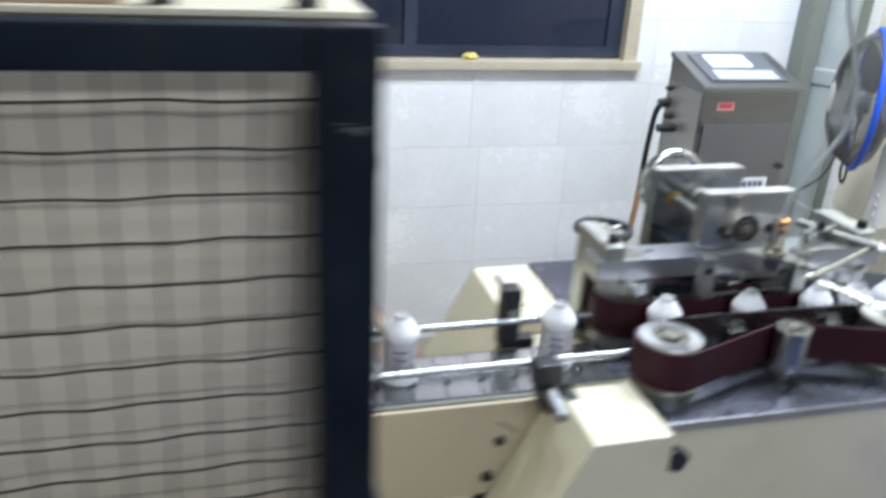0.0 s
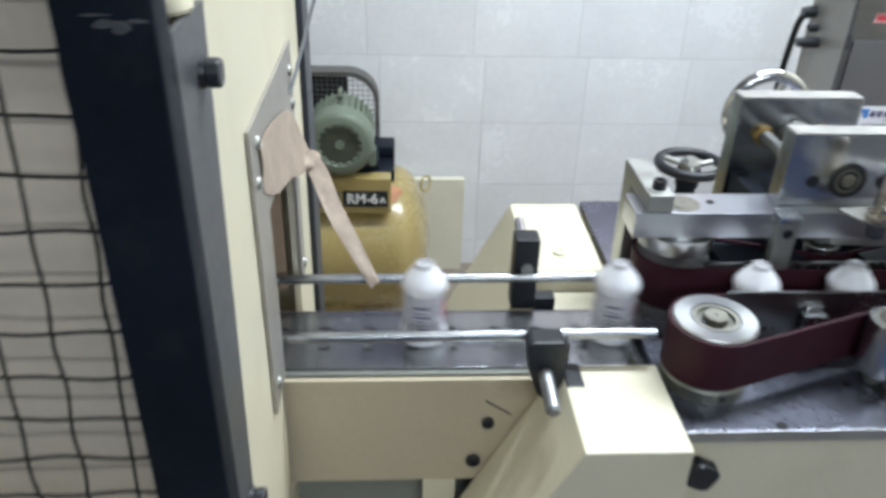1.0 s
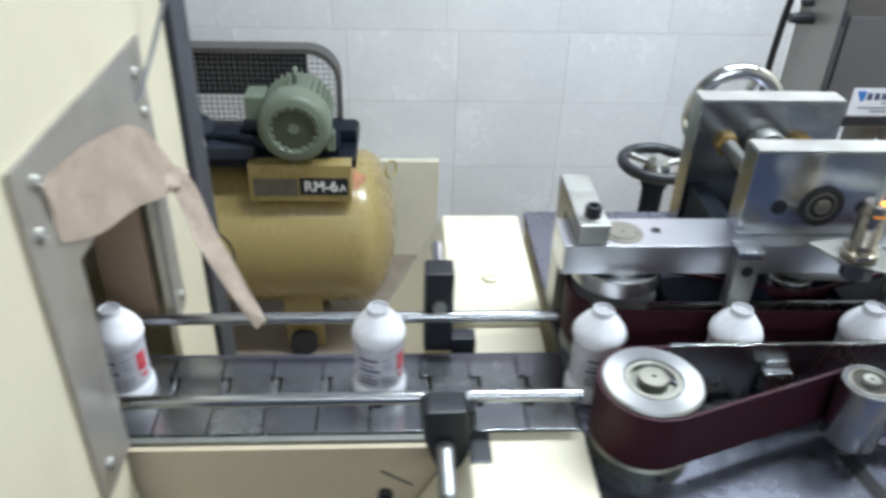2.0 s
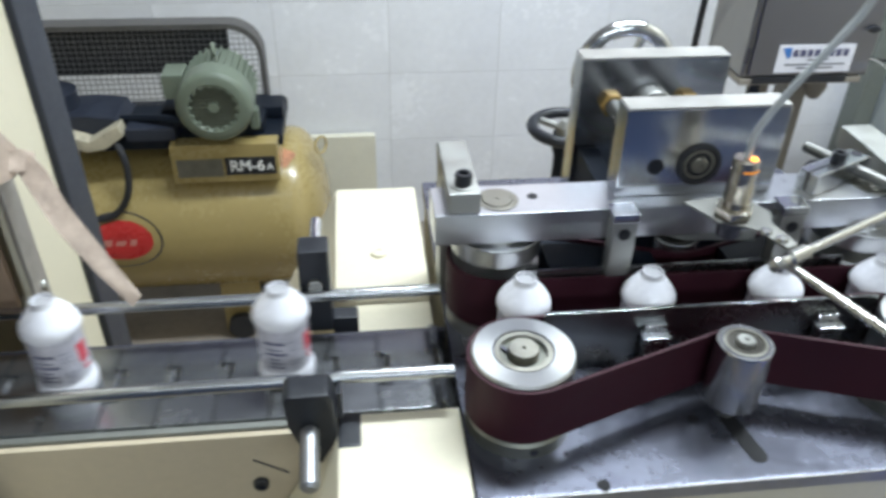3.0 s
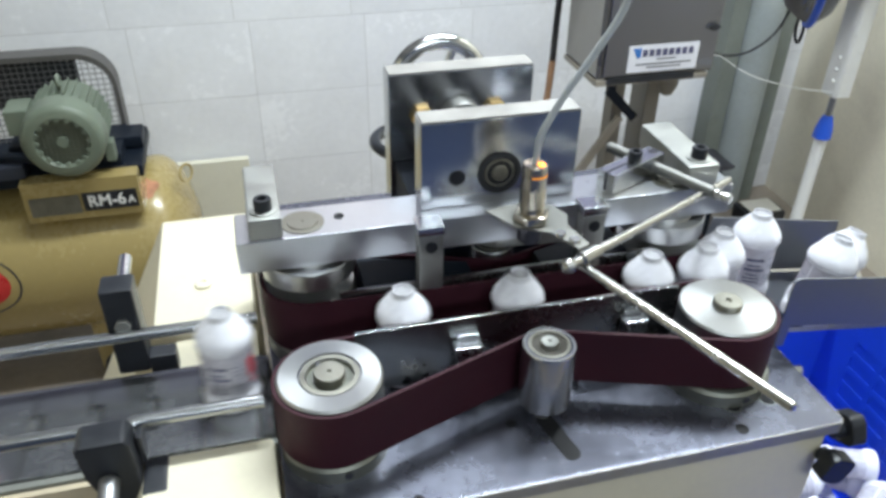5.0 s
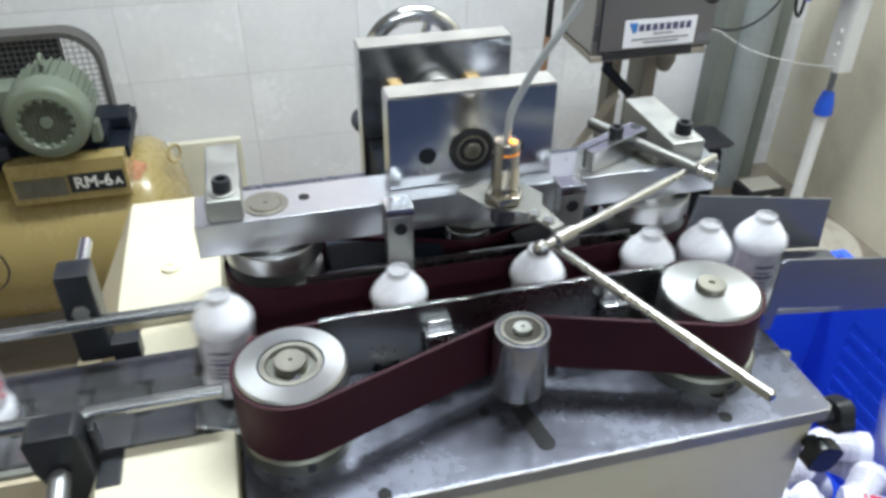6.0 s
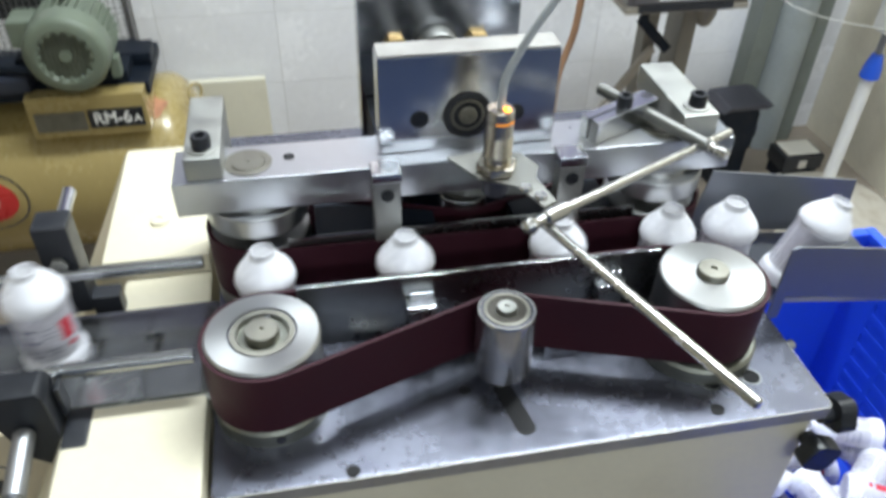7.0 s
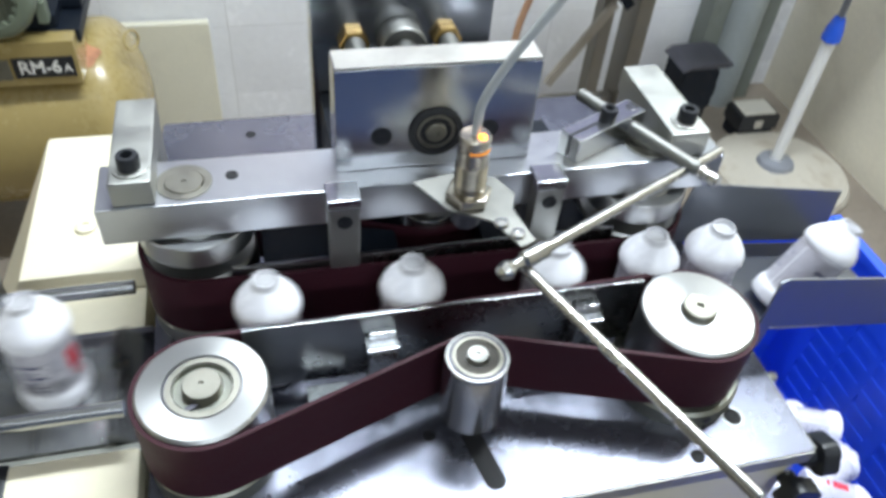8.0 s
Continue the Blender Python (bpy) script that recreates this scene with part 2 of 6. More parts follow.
def rounded(x0, x1, y0, y1, r, steps=6, corners=(1, 1, 1, 1)):
    """The outline of a rectangle with rounded corners, from the lower right one round."""
    pts = []
    for (cx, cy, a0), on in zip(((x1 - r, y0 + r, -90), (x1 - r, y1 - r, 0), (x0 + r, y1 - r, 90), (x0 + r, y0 + r, 180)), corners):
        if on:
            pts += [(cx + r * math.cos(radians(a0 + 90 * k / steps)), cy + r * math.sin(radians(a0 + 90 * k / steps))) for k in range(steps + 1)]
        else:
            pts.append((x1 if cx > (x0 + x1) / 2 else x0, y1 if cy > (y0 + y1) / 2 else y0))
    return pts


def socket_bolt(parent, at, axis=(0, 0, 1), r=0.0055, h=0.007, mat=None, washer=0.0, name="bolt"):
    """A socket-head bolt, with its hexagon hole, on a washer."""
    bm = turned([(r, 0), (r, h * 0.85), (r * 0.9, h), (r * 0.55, h), (r * 0.5, h * 0.45), (0, h * 0.45)], Vector(at) + Vector(axis).normalized() * (0.0012 if washer else 0), axis, 18)
    ob = part(name, bm, mat or BLACKPLASTIC, parent)
    if washer:
        part("washer", turned([(washer, 0), (washer, 0.001), (washer * 0.96, 0.0013), (0, 0.0013)], at, axis, 24), ZINC, parent)
    return ob


def hex_nut(at, axis, r, h, bm=None):
    return turned([(r * 0.93, 0), (r, h * 0.1), (r, h * 0.9), (r * 0.93, h), (0, h)], at, axis, 6, bm)


def ring_profile(r, t):
    loop = [(r + t * math.cos(a), t * math.sin(a)) for a in [2 * math.pi * k / 12 for k in range(12)]]
    return loop + loop[:1]


def text_mesh(words, size, m, parent, mat, name="lettering", depth=0.0003):
    cu = bpy.data.curves.new(name, "FONT")
    cu.body, cu.size, cu.extrude, cu.align_x, cu.align_y = words, size, depth, "CENTER", "CENTER"
    cu.offset = size * 0.022
    tmp = bpy.data.objects.new(name, cu)
    scene.collection.objects.link(tmp)
    bpy.context.view_layer.update()
    me = bpy.data.meshes.new_from_object(tmp.evaluated_get(bpy.context.evaluated_depsgraph_get()))
    bpy.data.objects.remove(tmp)
    me.transform(m)
    bm = bmesh.new()
    bm.from_mesh(me)
    return part(name, bm, mat, parent, smooth=0)


def structure(name, bm, mat, label="", category="", at=(0, 0, 0)):
    ob = part(name, bm, mat, None, org=at, smooth=0)
    return tagged(ob, label, category, "", "structure")


# ---- the room ----
WALL_Y, WALL_X = 2.30, 2.16
TILE = material("marbled_tile", (0.80, 0.805, 0.83), 0.22, 0.0, 0.06, 5, 60, 0.01, dirt=0.05, dirt_colour=(0.50, 0.51, 0.56), island=0.025)
GROUT = material("grout", (0.50, 0.495, 0.49), 0.8, 0.0, 0.1, 20, 200, 0.1)
PLASTER = material("cream_wall_paint", (0.74, 0.69, 0.565), 0.6, 0.0, 0.08, 3, 90, 0.08, dirt=0.30, dirt_colour=(0.42, 0.36, 0.27))
CEIL = material("ceiling_tone", (0.55, 0.55, 0.54), 0.8, 0.0, 0.04, 3, 90, 0.05)
FLOORM = material("stone_floor", (0.26, 0.22, 0.18), 0.45, 0.0, 0.2, 4, 60, 0.08, dirt=0.5, dirt_colour=(0.12, 0.10, 0.08))
WOODFRAME = material("beige_window_frame", (0.50, 0.44, 0.34), 0.5, 0.0, 0.1, 12, 120, 0.06, dirt=0.3)
DARKGLASS = material("dark_night_glass", (0.02, 0.025, 0.045), 0.08, 0.0, 0.2, 4, 60, rough_vary=0.03)
WIN = (0.30, 1.27, 0.955, 2.05)

structure("floor", box(-2.2, WALL_X + 0.1, -1.8, WALL_Y + 0.1, -0.1, 0, 0), FLOORM, "worn brown-grey stone factory floor", "floor")
# blue sheet added out of view, so that upright steel faces reflect blue
structure("floor_walkway", box(-2.1, WALL_X, -1.8, -0.50, 0, 0.004, 0), material("blue_sheet_tone", (0.085, 0.12, 0.25), 0.4, 0.0, 0.15, 4, 60, 0.05, dirt=0.2), "unseen blue floor sheet added for blue reflections in the steel", "floor")
# unseen ceiling, its tone lowered so that it mirrors less brightly in the plate
structure("ceiling", box(-2.2, WALL_X + 0.1, -1.8, WALL_Y + 0.1, 2.8, 2.9, 0), CEIL, "plain grey ceiling out of view, toned down for reflections in the steel", "ceiling")
bm = bmesh.new()
for x0, x1, z0, z1 in ((-2.1, WIN[0], 0, 2.8), (WIN[1], WALL_X, 0, 2.8), (WIN[0], WIN[1], 0, WIN[2]), (WIN[0], WIN[1], WIN[3], 2.8)):
    box(x0, x1, WALL_Y + 0.0010, WALL_Y + 0.15, z0, z1, 0, bm)
wall_back = structure("wall_north", bm, GROUT, "white marbled tile wall with thin grey joints", "wall")
structure("wall_east", box(WALL_X, WALL_X + 0.1, -1.8, WALL_Y + 0.15, 0, 2.8, 0), PLASTER, "stained cream painted side wall", "wall")
structure("wall_west", box(-2.2, -2.1, -1.8, WALL_Y + 0.15, 0, 2.8, 0), PLASTER, "cream painted side wall", "wall")
# closes the room out of view; its blue is chosen for the steel's reflections
structure("wall_south", box(-2.1, WALL_X, -1.9, -1.8, 0, 2.8, 0), material("blue_wall_tone", (0.10, 0.135, 0.215), 0.6, 0.0, 0.1, 3, 90, 0.06), "unseen wall behind, toned blue for reflections in the steel", "wall")

# ---- the gripper-belt transfer machine ----
TOP = 0.900
MID = 0.6965
PL_X0, PL_X1, PL_Y0, PL_Y1 = 0.443, 0.832, 0.574, 0.970
machine = thing("belt_transfer_machine", (0.6375, 0.77, 0), "cream transfer machine with steel top plate and maroon gripping belts", "machine")
part("cabinet", box(PL_X0 + 0.002, PL_X1 - 0.004, PL_Y0 + 0.006, PL_Y1 - 0.006, 0.10, TOP - 0.012, 0.003), CREAM, machine, "cream painted steel cabinet")
for x in (PL_X0 + 0.05, PL_X1 - 0.05):
    for y in (PL_Y0 + 0.05, PL_Y1 - 0.05):
        part("foot", turned([(0.02, 0), (0.022, 0.01), (0.012, 0.02), (0.012, 0.101)], (x, y, 0), seg=16), RUBBER, machine)
part("top_plate", prism(rounded(PL_X0, PL_X1, PL_Y0, PL_Y1, 0.004), "z", TOP - 0.012, TOP, 0.0012), PLATE, machine, "scratched and smeared steel top plate")


def plate_hole(x, y, z, r, parent, axis=(0, 0, 1)):
    at = Vector((x, y, z))
    part("screw_hole", turned([(r * 1.45, 0.0001), (r * 1.4, 0.0006), (r * 1.05, 0.0006), (r, 0.0002), (0, 0.0002)], at, axis, 20), HOLE, parent)


for x, y, r in ((0.762, 0.606, 0.0040), (0.791, 0.606, 0.0040), (0.756, 0.584, 0.0032), (0.601, 0.627, 0.0026), (0.524, 0.5785, 0.003), (0.515, 0.945, 0.003)):
    plate_hole(x, y, TOP, r, machine)
    if r > 0.0035:
        part("countersink", turned([(r * 1.75, 0.0), (r * 1.72, 0.0003), (r * 1.5, 0.0003), (r * 1.46, 0.0), (r * 1.75, 0.0)], (x, y, TOP), seg=28), GUIDE, machine)

# belts and pulleys
R_PUL, R_IDL, T_BELT = 0.0345, 0.0185, 0.0024
PX = (0.480, 0.766)
BZ0, BZ1 = 0.9155, 0.9595
IDL = (0.6255, 0.632)


def belt_path(circles):
    """The way of a belt round circles (x, y, radius, sense), as points with their left normals."""
    lines = []
    for (x1, y1, r1, s1), (x2, y2, r2, s2) in zip(circles, circles[1:] + circles[:1]):
        dx, dy = x2 - x1, y2 - y1
        fi = math.atan2(dy, dx) - math.asin((s2 * r2 - s1 * r1) / math.hypot(dx, dy))
        lines.append(fi)
    pts = []
    for i, (x, y, r, s) in enumerate(circles):
        a0, a1 = lines[i - 1], lines[i]
        turn = (a1 - a0) % (2 * math.pi)
        if s < 0:
            turn -= 2 * math.pi
        n = max(3, int(abs(turn) / 0.12))
        for k in range(n + 1):
            a = a0 + turn * k / n
            nx, ny = -math.sin(a), math.cos(a)
            pts.append((x - s * r * nx, y - s * r * ny, nx, ny))
    return pts


def belt_mesh(path, z0, z1, mirror=False):
    bm = bmesh.new()
    rows = []
    for x, y, nx, ny in path:
        q = []
        for off, z in ((0, z0), (0, z1), (T_BELT, z1), (T_BELT, z0)):
            px, py = x - nx * off, y - ny * off
            q.append(bm.verts.new((px, 2 * MID - py if mirror else py, z)))
        rows.append(q)
    for a, b in zip(rows, rows[1:] + rows[:1]):
        for k in range(4):
            bm.faces.new((a[k], a[(k + 1) % 4], b[(k + 1) % 4], b[k]))
    return bm


FRONT_Y, RIGHT_Y = 0.6395, 0.6440
LOOP = belt_path([(PX[0], FRONT_Y, R_PUL, 1), (IDL[0], IDL[1], R_IDL + T_BELT, -1), (PX[1], RIGHT_Y, R_PUL, 1)])
part("front_belt", belt_mesh(LOOP, BZ0, BZ1), BELT, machine, "dark maroon rubber gripping belt")
part("back_belt", belt_mesh(LOOP, BZ0, BZ1, True), BELT, machine, "dark maroon rubber gripping belt")

ROLLER = material("chromed_roller", (0.60, 0.60, 0.60), 0.25, 1.0, 0.03, 8, 60, rough_vary=0.01)
TURNING = []


def pulley(x, y, hub, sense, top=0.962):
    """A turned pulley with its hub, keyed shaft end and rim face; it turns about its own axis."""
    at = (x, y, 0.913)
    h = top - 0.913
    r = R_PUL - 0.0003
    if hub == "deep":
        prof = [(r, 0), (r, h - 0.0015), (r - 0.0015, h), (0.0204, h), (0.0200, h - 0.002), (0.0194, h - 0.002), (0.0191, h - 0.0008), (0.0156, h - 0.0008), (0.0151, h - 0.004), (0, h - 0.004)]
    else:
        prof = [(r, 0), (r, h - 0.0015), (r - 0.0015, h), (0.011, h + 0.0003), (0, h + 0.0003)]
    ob = part("pulley", turned(prof, at, seg=56), TURNED, machine, "turned aluminium pulley", org=at)
    if hub == "deep":
        part("bearing_ring", turned([(0.0200, -0.0024), (0.0200, -0.0015), (0.0193, -0.0015), (0.0193, -0.0024), (0.0200, -0.0024)], (x, y, top), seg=40), DARKSTEEL, ob)
        part("bearing_face", turned([(0.0190, -0.0012), (0.0190, -0.0005), (0.0157, -0.0005), (0.0154, -0.0020), (0.0190, -0.0020), (0.0190, -0.0012)], (x, y, top), seg=40), HUB, ob, "tan bearing face")
        part("shaft_end", turned([(0.0103, -0.012), (0.0103, 0.0014), (0.0096, 0.0024), (0.0014, 0.0024), (0.001, 0.001), (0, 0.001)], (x, y, top), seg=32), HUB, ob)
        # shade between ring and shaft, put in as a darker steel colour
        part("bearing_recess", turned([(0.01505, -0.0012), (0.0148, -0.0012), (0.0147, -0.0034), (0.0106, -0.0034), (0.0106, -0.0037), (0.01505, -0.0037), (0.01505, -0.0012)], (x, y, top), seg=40), OILED, ob, "dark bearing recess")
        part("key", box(x + 0.0060, x + 0.0135, y + 0.0060, y + 0.0088, top - 0.0033, top - 0.0012, 0.0004), DARKSTEEL, ob)
    else:
        part("shaft_end", turned([(0.0104, 0), (0.0104, 0.0036), (0.0095, 0.0047), (0.0022, 0.0047), (0.0018, 0.0030), (0, 0.0030)], (x, y, top), seg=32), HUB, ob)
    TURNING.append((ob, sense, R_PUL))
    return ob


OILED = material("oiled_steel", (0.27, 0.275, 0.24), 0.42, 0.9, 0.2, 30, 160, 0.03, dirt=0.3)
for x, py, hub in zip(PX, (FRONT_Y, RIGHT_Y), ("deep", "boss")):
    pulley(x, py, hub, -1)
    w = 0.036 if hub == "deep" else 0.0405
    part("pulley_base", turned([(w, 0), (w, 0.010), (w - 0.002, 0.012), (0.030, 0.012), (0.030, 0.0136)], (x, py, TOP), seg=48), OILED, machine, "grey steel ring under the pulley")
    socket_bolt(machine, (x + 0.004, py - w - 0.0002, TOP + 0.006), (0.1, -1, 0), 0.0028, 0.0008, DARKSTEEL, name="grub_screw")
    pulley(x, 2 * MID - py, "boss", 1, 0.957)
    part("hanger_disc", turned([(0.034, 0), (0.034, 0.013), (0.033, 0.0142), (0.024, 0.0142), (0.024, 0.017)], (x, 2 * MID - py, 0.9685), seg=48), TURNED, machine, "turned aluminium bearing disc")
    part("pulley_base", turned([(0.036, 0), (0.036, 0.011), (0.030, 0.0136)], (x, 2 * MID - py, TOP), seg=40), ZINC, machine)

# dark brown, non-metal ring for the idler's bearing recess
RECESSDARK = material("dark_brown_recess", (0.055, 0.048, 0.036), 0.5, 0.0, 0.3, 60, 300, 0.05)
for y, s in ((IDL[1], 1), (2 * MID - IDL[1], -1)):
    at = (IDL[0], y, 0.914)
    ob = part("idler", turned([(R_IDL - 0.0012, 0), (R_IDL, 0.0015), (R_IDL, 0.0485), (R_IDL - 0.0008, 0.050), (R_IDL - 0.0026, 0.050), (R_IDL - 0.0034, 0.0485), (R_IDL - 0.0045, 0.0485), (R_IDL - 0.005, 0.0495),
                                (0.0130, 0.0495), (0.0124, 0.0478), (0.0075, 0.0478), (0, 0.0478)], at, seg=44), ROLLER, machine, "chromed steel idler roller", org=at)
    part("bearing_face", turned([(0.0142, -0.0006), (0.0142, 0.0004), (0.0122, 0.0004), (0.0118, -0.0012), (0.0116, -0.0016), (0.0100, -0.0016), (0.0098, -0.0019), (0.0076, -0.002), (0.0142, -0.002), (0.0142, -0.0006)], (IDL[0], y, 0.9638), seg=36), HUB, ob)
    part("bearing_gap", turned([(0.0158, 0.0), (0.0158, 0.0002), (0.0143, 0.0002), (0.0143, 0.0), (0.0158, 0.0)], (IDL[0], y, 0.9636), seg=36), DARKSTEEL, ob)
    part("bearing_recess", turned([(0.0121, -0.0012), (0.0121, -0.0004), (0.0066, -0.0004), (0.0066, -0.0012), (0.0121, -0.0012)], (IDL[0], y, 0.9638), seg=36), RECESSDARK, ob, "dark bearing recess")
    TURNING.append((ob, s, R_IDL))
    part("idler_shaft", turned([(0.0062, 0), (0.0062, 0.066), (0.0056, 0.0676), (0.0016, 0.0676), (0.0012, 0.0662), (0, 0.0662)], (IDL[0], y, TOP - 0.001), seg=24), ZINC, machine)
part("idler_slot", prism([(IDL[0] + 0.0062 * math.cos(a), IDL[1] - 0.008 + 0.0062 * math.sin(a)) for a in [math.pi * k / 8 for k in range(9)]]
                         + [(0.632 + 0.0062 * math.cos(a), 0.592 + 0.0062 * math.sin(a)) for a in [math.pi + math.pi * k / 8 for k in range(9)]], "z", TOP - 0.004, TOP + 0.0004, 0), HOLE, machine, "dark oblong slot for the idler")

part("plate_edge", box(PL_X0 + 0.002, PL_X1 - 0.002, PL_Y0 - 0.0006, PL_Y0 + 0.0005, TOP - 0.0112, TOP - 0.0008, 0.0002), MILLED, machine, "pale milled plate edge")
part("plate_edge", box(PL_X1 - 0.0005, PL_X1 + 0.0006, PL_Y0 + 0.002, PL_Y1 - 0.002, TOP - 0.0112, TOP - 0.0008, 0.0002), MILLED, machine, "pale milled plate edge")
# guide plates that hold the inner runs of the belts
for y, s, x0 in ((FRONT_Y + R_PUL - 0.0022, -1, 0.501), (2 * MID - FRONT_Y - R_PUL + 0.0022, 1, 0.498)):
    part("guide_plate", box(x0, 0.742, y - 0.0011, y + 0.0011, 0.912, 0.9635, 0.0003), GUIDE, machine, "thin polished steel belt guide")
    part("guide_edge", box(x0, 0.742, y - 0.0011, y + 0.0011, 0.9636, 0.9646, 0.0002), CHROME, machine, "bright chrome top edge")
for x in (0.5785, 0.7055):
    y = FRONT_Y + R_PUL - 0.0035
    part("guide_clip", box(x - 0.0096, x + 0.0096, y - 0.0120, y - 0.0015, 0.9440, 0.9475, 0.0008), STEEL, machine, "small bright steel clip")
    part("guide_tab", box(x - 0.0070, x + 0.0085, y - 0.0045, y - 0.0002, 0.9478, 0.9530, 0.0006), STEEL, machine, "pale tab behind the clip")
    part("guide_foot", box(x - 0.0085, x + 0.0085, y - 0.0125, y - 0.002, TOP, 0.9438, 0.001), GUIDE, machine)
    socket_bolt(machine, (x, y - 0.0127, 0.926), (0, -1, 0), 0.0028, 0.001, BLACKPLASTIC, name="grub_screw")
    part("spacer_block", box(x - 0.045, x - 0.02, y - 0.022, y - 0.006, TOP, 0.915, 0.001), STEEL, machine)

# beam over the back belt
BY0, BY1, BZT = 0.7285, 0.7690, 1.0100
part("beam", box(0.431, 0.812, BY0, BY1, 0.985, BZT, 0.0012), BEAMSTEEL, machine, "ground steel beam over the back belt")
for x, w, bx, by, bh in ((0.452, 0.0115, 0.0002, 0.7425, 0.0165), (0.7840, 0.0132, 0.0012, 0.7430, 0.0185)):
    part("clamp_bar", box(x - w, x + w, 0.7300, 0.812, BZT, BZT + bh, 0.0022), ZINC, machine, "grey steel clamp bar")
    socket_bolt(machine, (x + bx, by, BZT + bh), r=0.0062, h=0.0085, washer=0.0095)
    part("beam_column", box(x - 0.011, x + 0.011, 0.785, 0.812, TOP, BZT, 0.0015), ZINC, machine, "grey steel column behind the beam")
for x, y in ((0.478, 0.7475), (0.766, 0.7475)):
    part("bearing_cap", turned([(0.0155, 0), (0.0155, 0.0006), (0.0112, 0.0006), (0.0108, 0.0002), (0.0104, 0.0012), (0.0014, 0.0012), (0.001, 0.0004), (0, 0.0004)], (x, y, BZT), seg=36), HUB, machine, "round grey bearing cap")
plate_hole(0.5045, 0.7505, BZT, 0.0026, machine)
for x in (0.565, 0.690):
    part("hanger_post", box(x - 0.009, x + 0.009, 0.7160, 0.7280, 0.955, 1.0055, 0.0012), ZINC, machine, "grey steel hanger of the back guide")
    part("hanger_cap", box(x - 0.0098, x + 0.0098, 0.7155, 0.7330, 1.0055, 1.0125, 0.001), STEEL, machine)
    socket_bolt(machine, (x, 0.7159, 0.996), (0, -1, 0), 0.0045, 0.0010, BLACKPLASTIC, name="screw_recess")
part("swing_arm", prism([(0.600, 0.752), (0.622, 0.739), (0.676, 0.735), (0.682, 0.745), (0.640, 0.775), (0.610, 0.775)], "z", 0.972, 0.980, 0.001), ZINC, machine, "flat grey steel swing arm")
# added black blocks darken the gap under the beam and hide the far run
part("belt_core", prism([(0.517, 0.7238), (0.600, 0.7238), (0.600, 0.744), (0.517, 0.769)], "z", 0.905, 0.960, 0.001), BLACKPAINT, machine, "black block added to fill the dark gap inside the back belt")
part("belt_core", prism([(0.655, 0.7238), (0.729, 0.7238), (0.729, 0.769), (0.655, 0.745)], "z", 0.905, 0.960, 0.001), BLACKPAINT, machine, "black block added to fill the dark gap inside the back belt")
part("drive_housing", box(0.590, 0.735, 0.790, 0.845, TOP, 0.965, 0.002), BLACKPAINT, machine, "black drive housing under the beam")

# cross slide: two plates on guide rods, with a screw and a handwheel
FX0, FX1 = 0.564, 0.6825
part("front_slide_plate", box(FX0, FX1, 0.744, 0.765, BZT + 0.0003, 1.078, 0.0012), STEEL, machine, "polished steel slide plate with bored holes")
part("back_slide_plate", box(0.5625, 0.687, 0.855, 0.878, TOP, 1.0715, 0.0012), STEEL, machine, "polished steel back plate of the slide")
part("slide_shroud", box(0.566, 0.584, 0.775, 0.854, TOP, 0.995, 0.002), BLACKPAINT, machine)
part("milled_top", box(FX0 + 0.0008, FX1 - 0.0008, 0.7448, 0.7642, 1.0782, 1.0794, 0.0004), MILLED, machine, "pale milled top face")
part("milled_top", box(0.5633, 0.6862, 0.8558, 0.8772, 1.0717, 1.0728, 0.0004), MILLED, machine, "pale milled top face")
for x in (0.5905, 0.6545):
    part("guide_rod", rod((x, 0.7655, 1.034), (x, 0.8545, 1.034), 0.007), DULL, machine, "chromed guide rod")
    part("bushing", turned([(0.0105, 0), (0.0105, 0.006), (0.0095, 0.007)], (x, 0.8545, 1.034), (0, -1, 0), 6), BRASS, machine, "brass bushing")
    part("bored_hole", turned([(0.0062, 0.0002), (0.006, 0.0007), (0.0054, 0.0007), (0.005, 0.0003), (0, 0.0003)], (x, 0.744, 1.034), (0, -1, 0), 24), BLACKPLASTIC, machine)
part("lead_screw", rod((0.6225, 0.7655, 1.034), (0.6225, 0.93, 1.034), 0.0085), DULL, machine, "chromed lead screw")
part("screw_collar", turned([(0.0165, 0), (0.0165, 0.014), (0.015, 0.016)], (0.6225, 0.8545, 1.034), (0, -1, 0), 32), DULL, machine)
part("bearing_seal", turned([(0.0155, 0.0002), (0.0165, 0.0012), (0.0155, 0.0022), (0.0125, 0.0022), (0.0118, 0.0005), (0.0088, 0.0005), (0.008, 0.0003), (0, 0.0003)], (0.6225, 0.744, 1.035), (0, -1, 0), 36), RUBBER, machine, "black rubber bearing seal")
part("screw_end", turned([(0.0062, 0.0004), (0.0062, 0.0022), (0.0054, 0.003), (0.0018, 0.003), (0.0014, 0.0018), (0, 0.0018)], (0.6225, 0.744, 1.035), (0, -1, 0), 28), HUB, machine)
part("bearing_ring", turned([(0.0116, 0.0006), (0.0114, 0.0012), (0.0096, 0.0012), (0.0094, 0.0006), (0.0116, 0.0006)], (0.6225, 0.744, 1.035), (0, -1, 0), 32), HUB, machine)


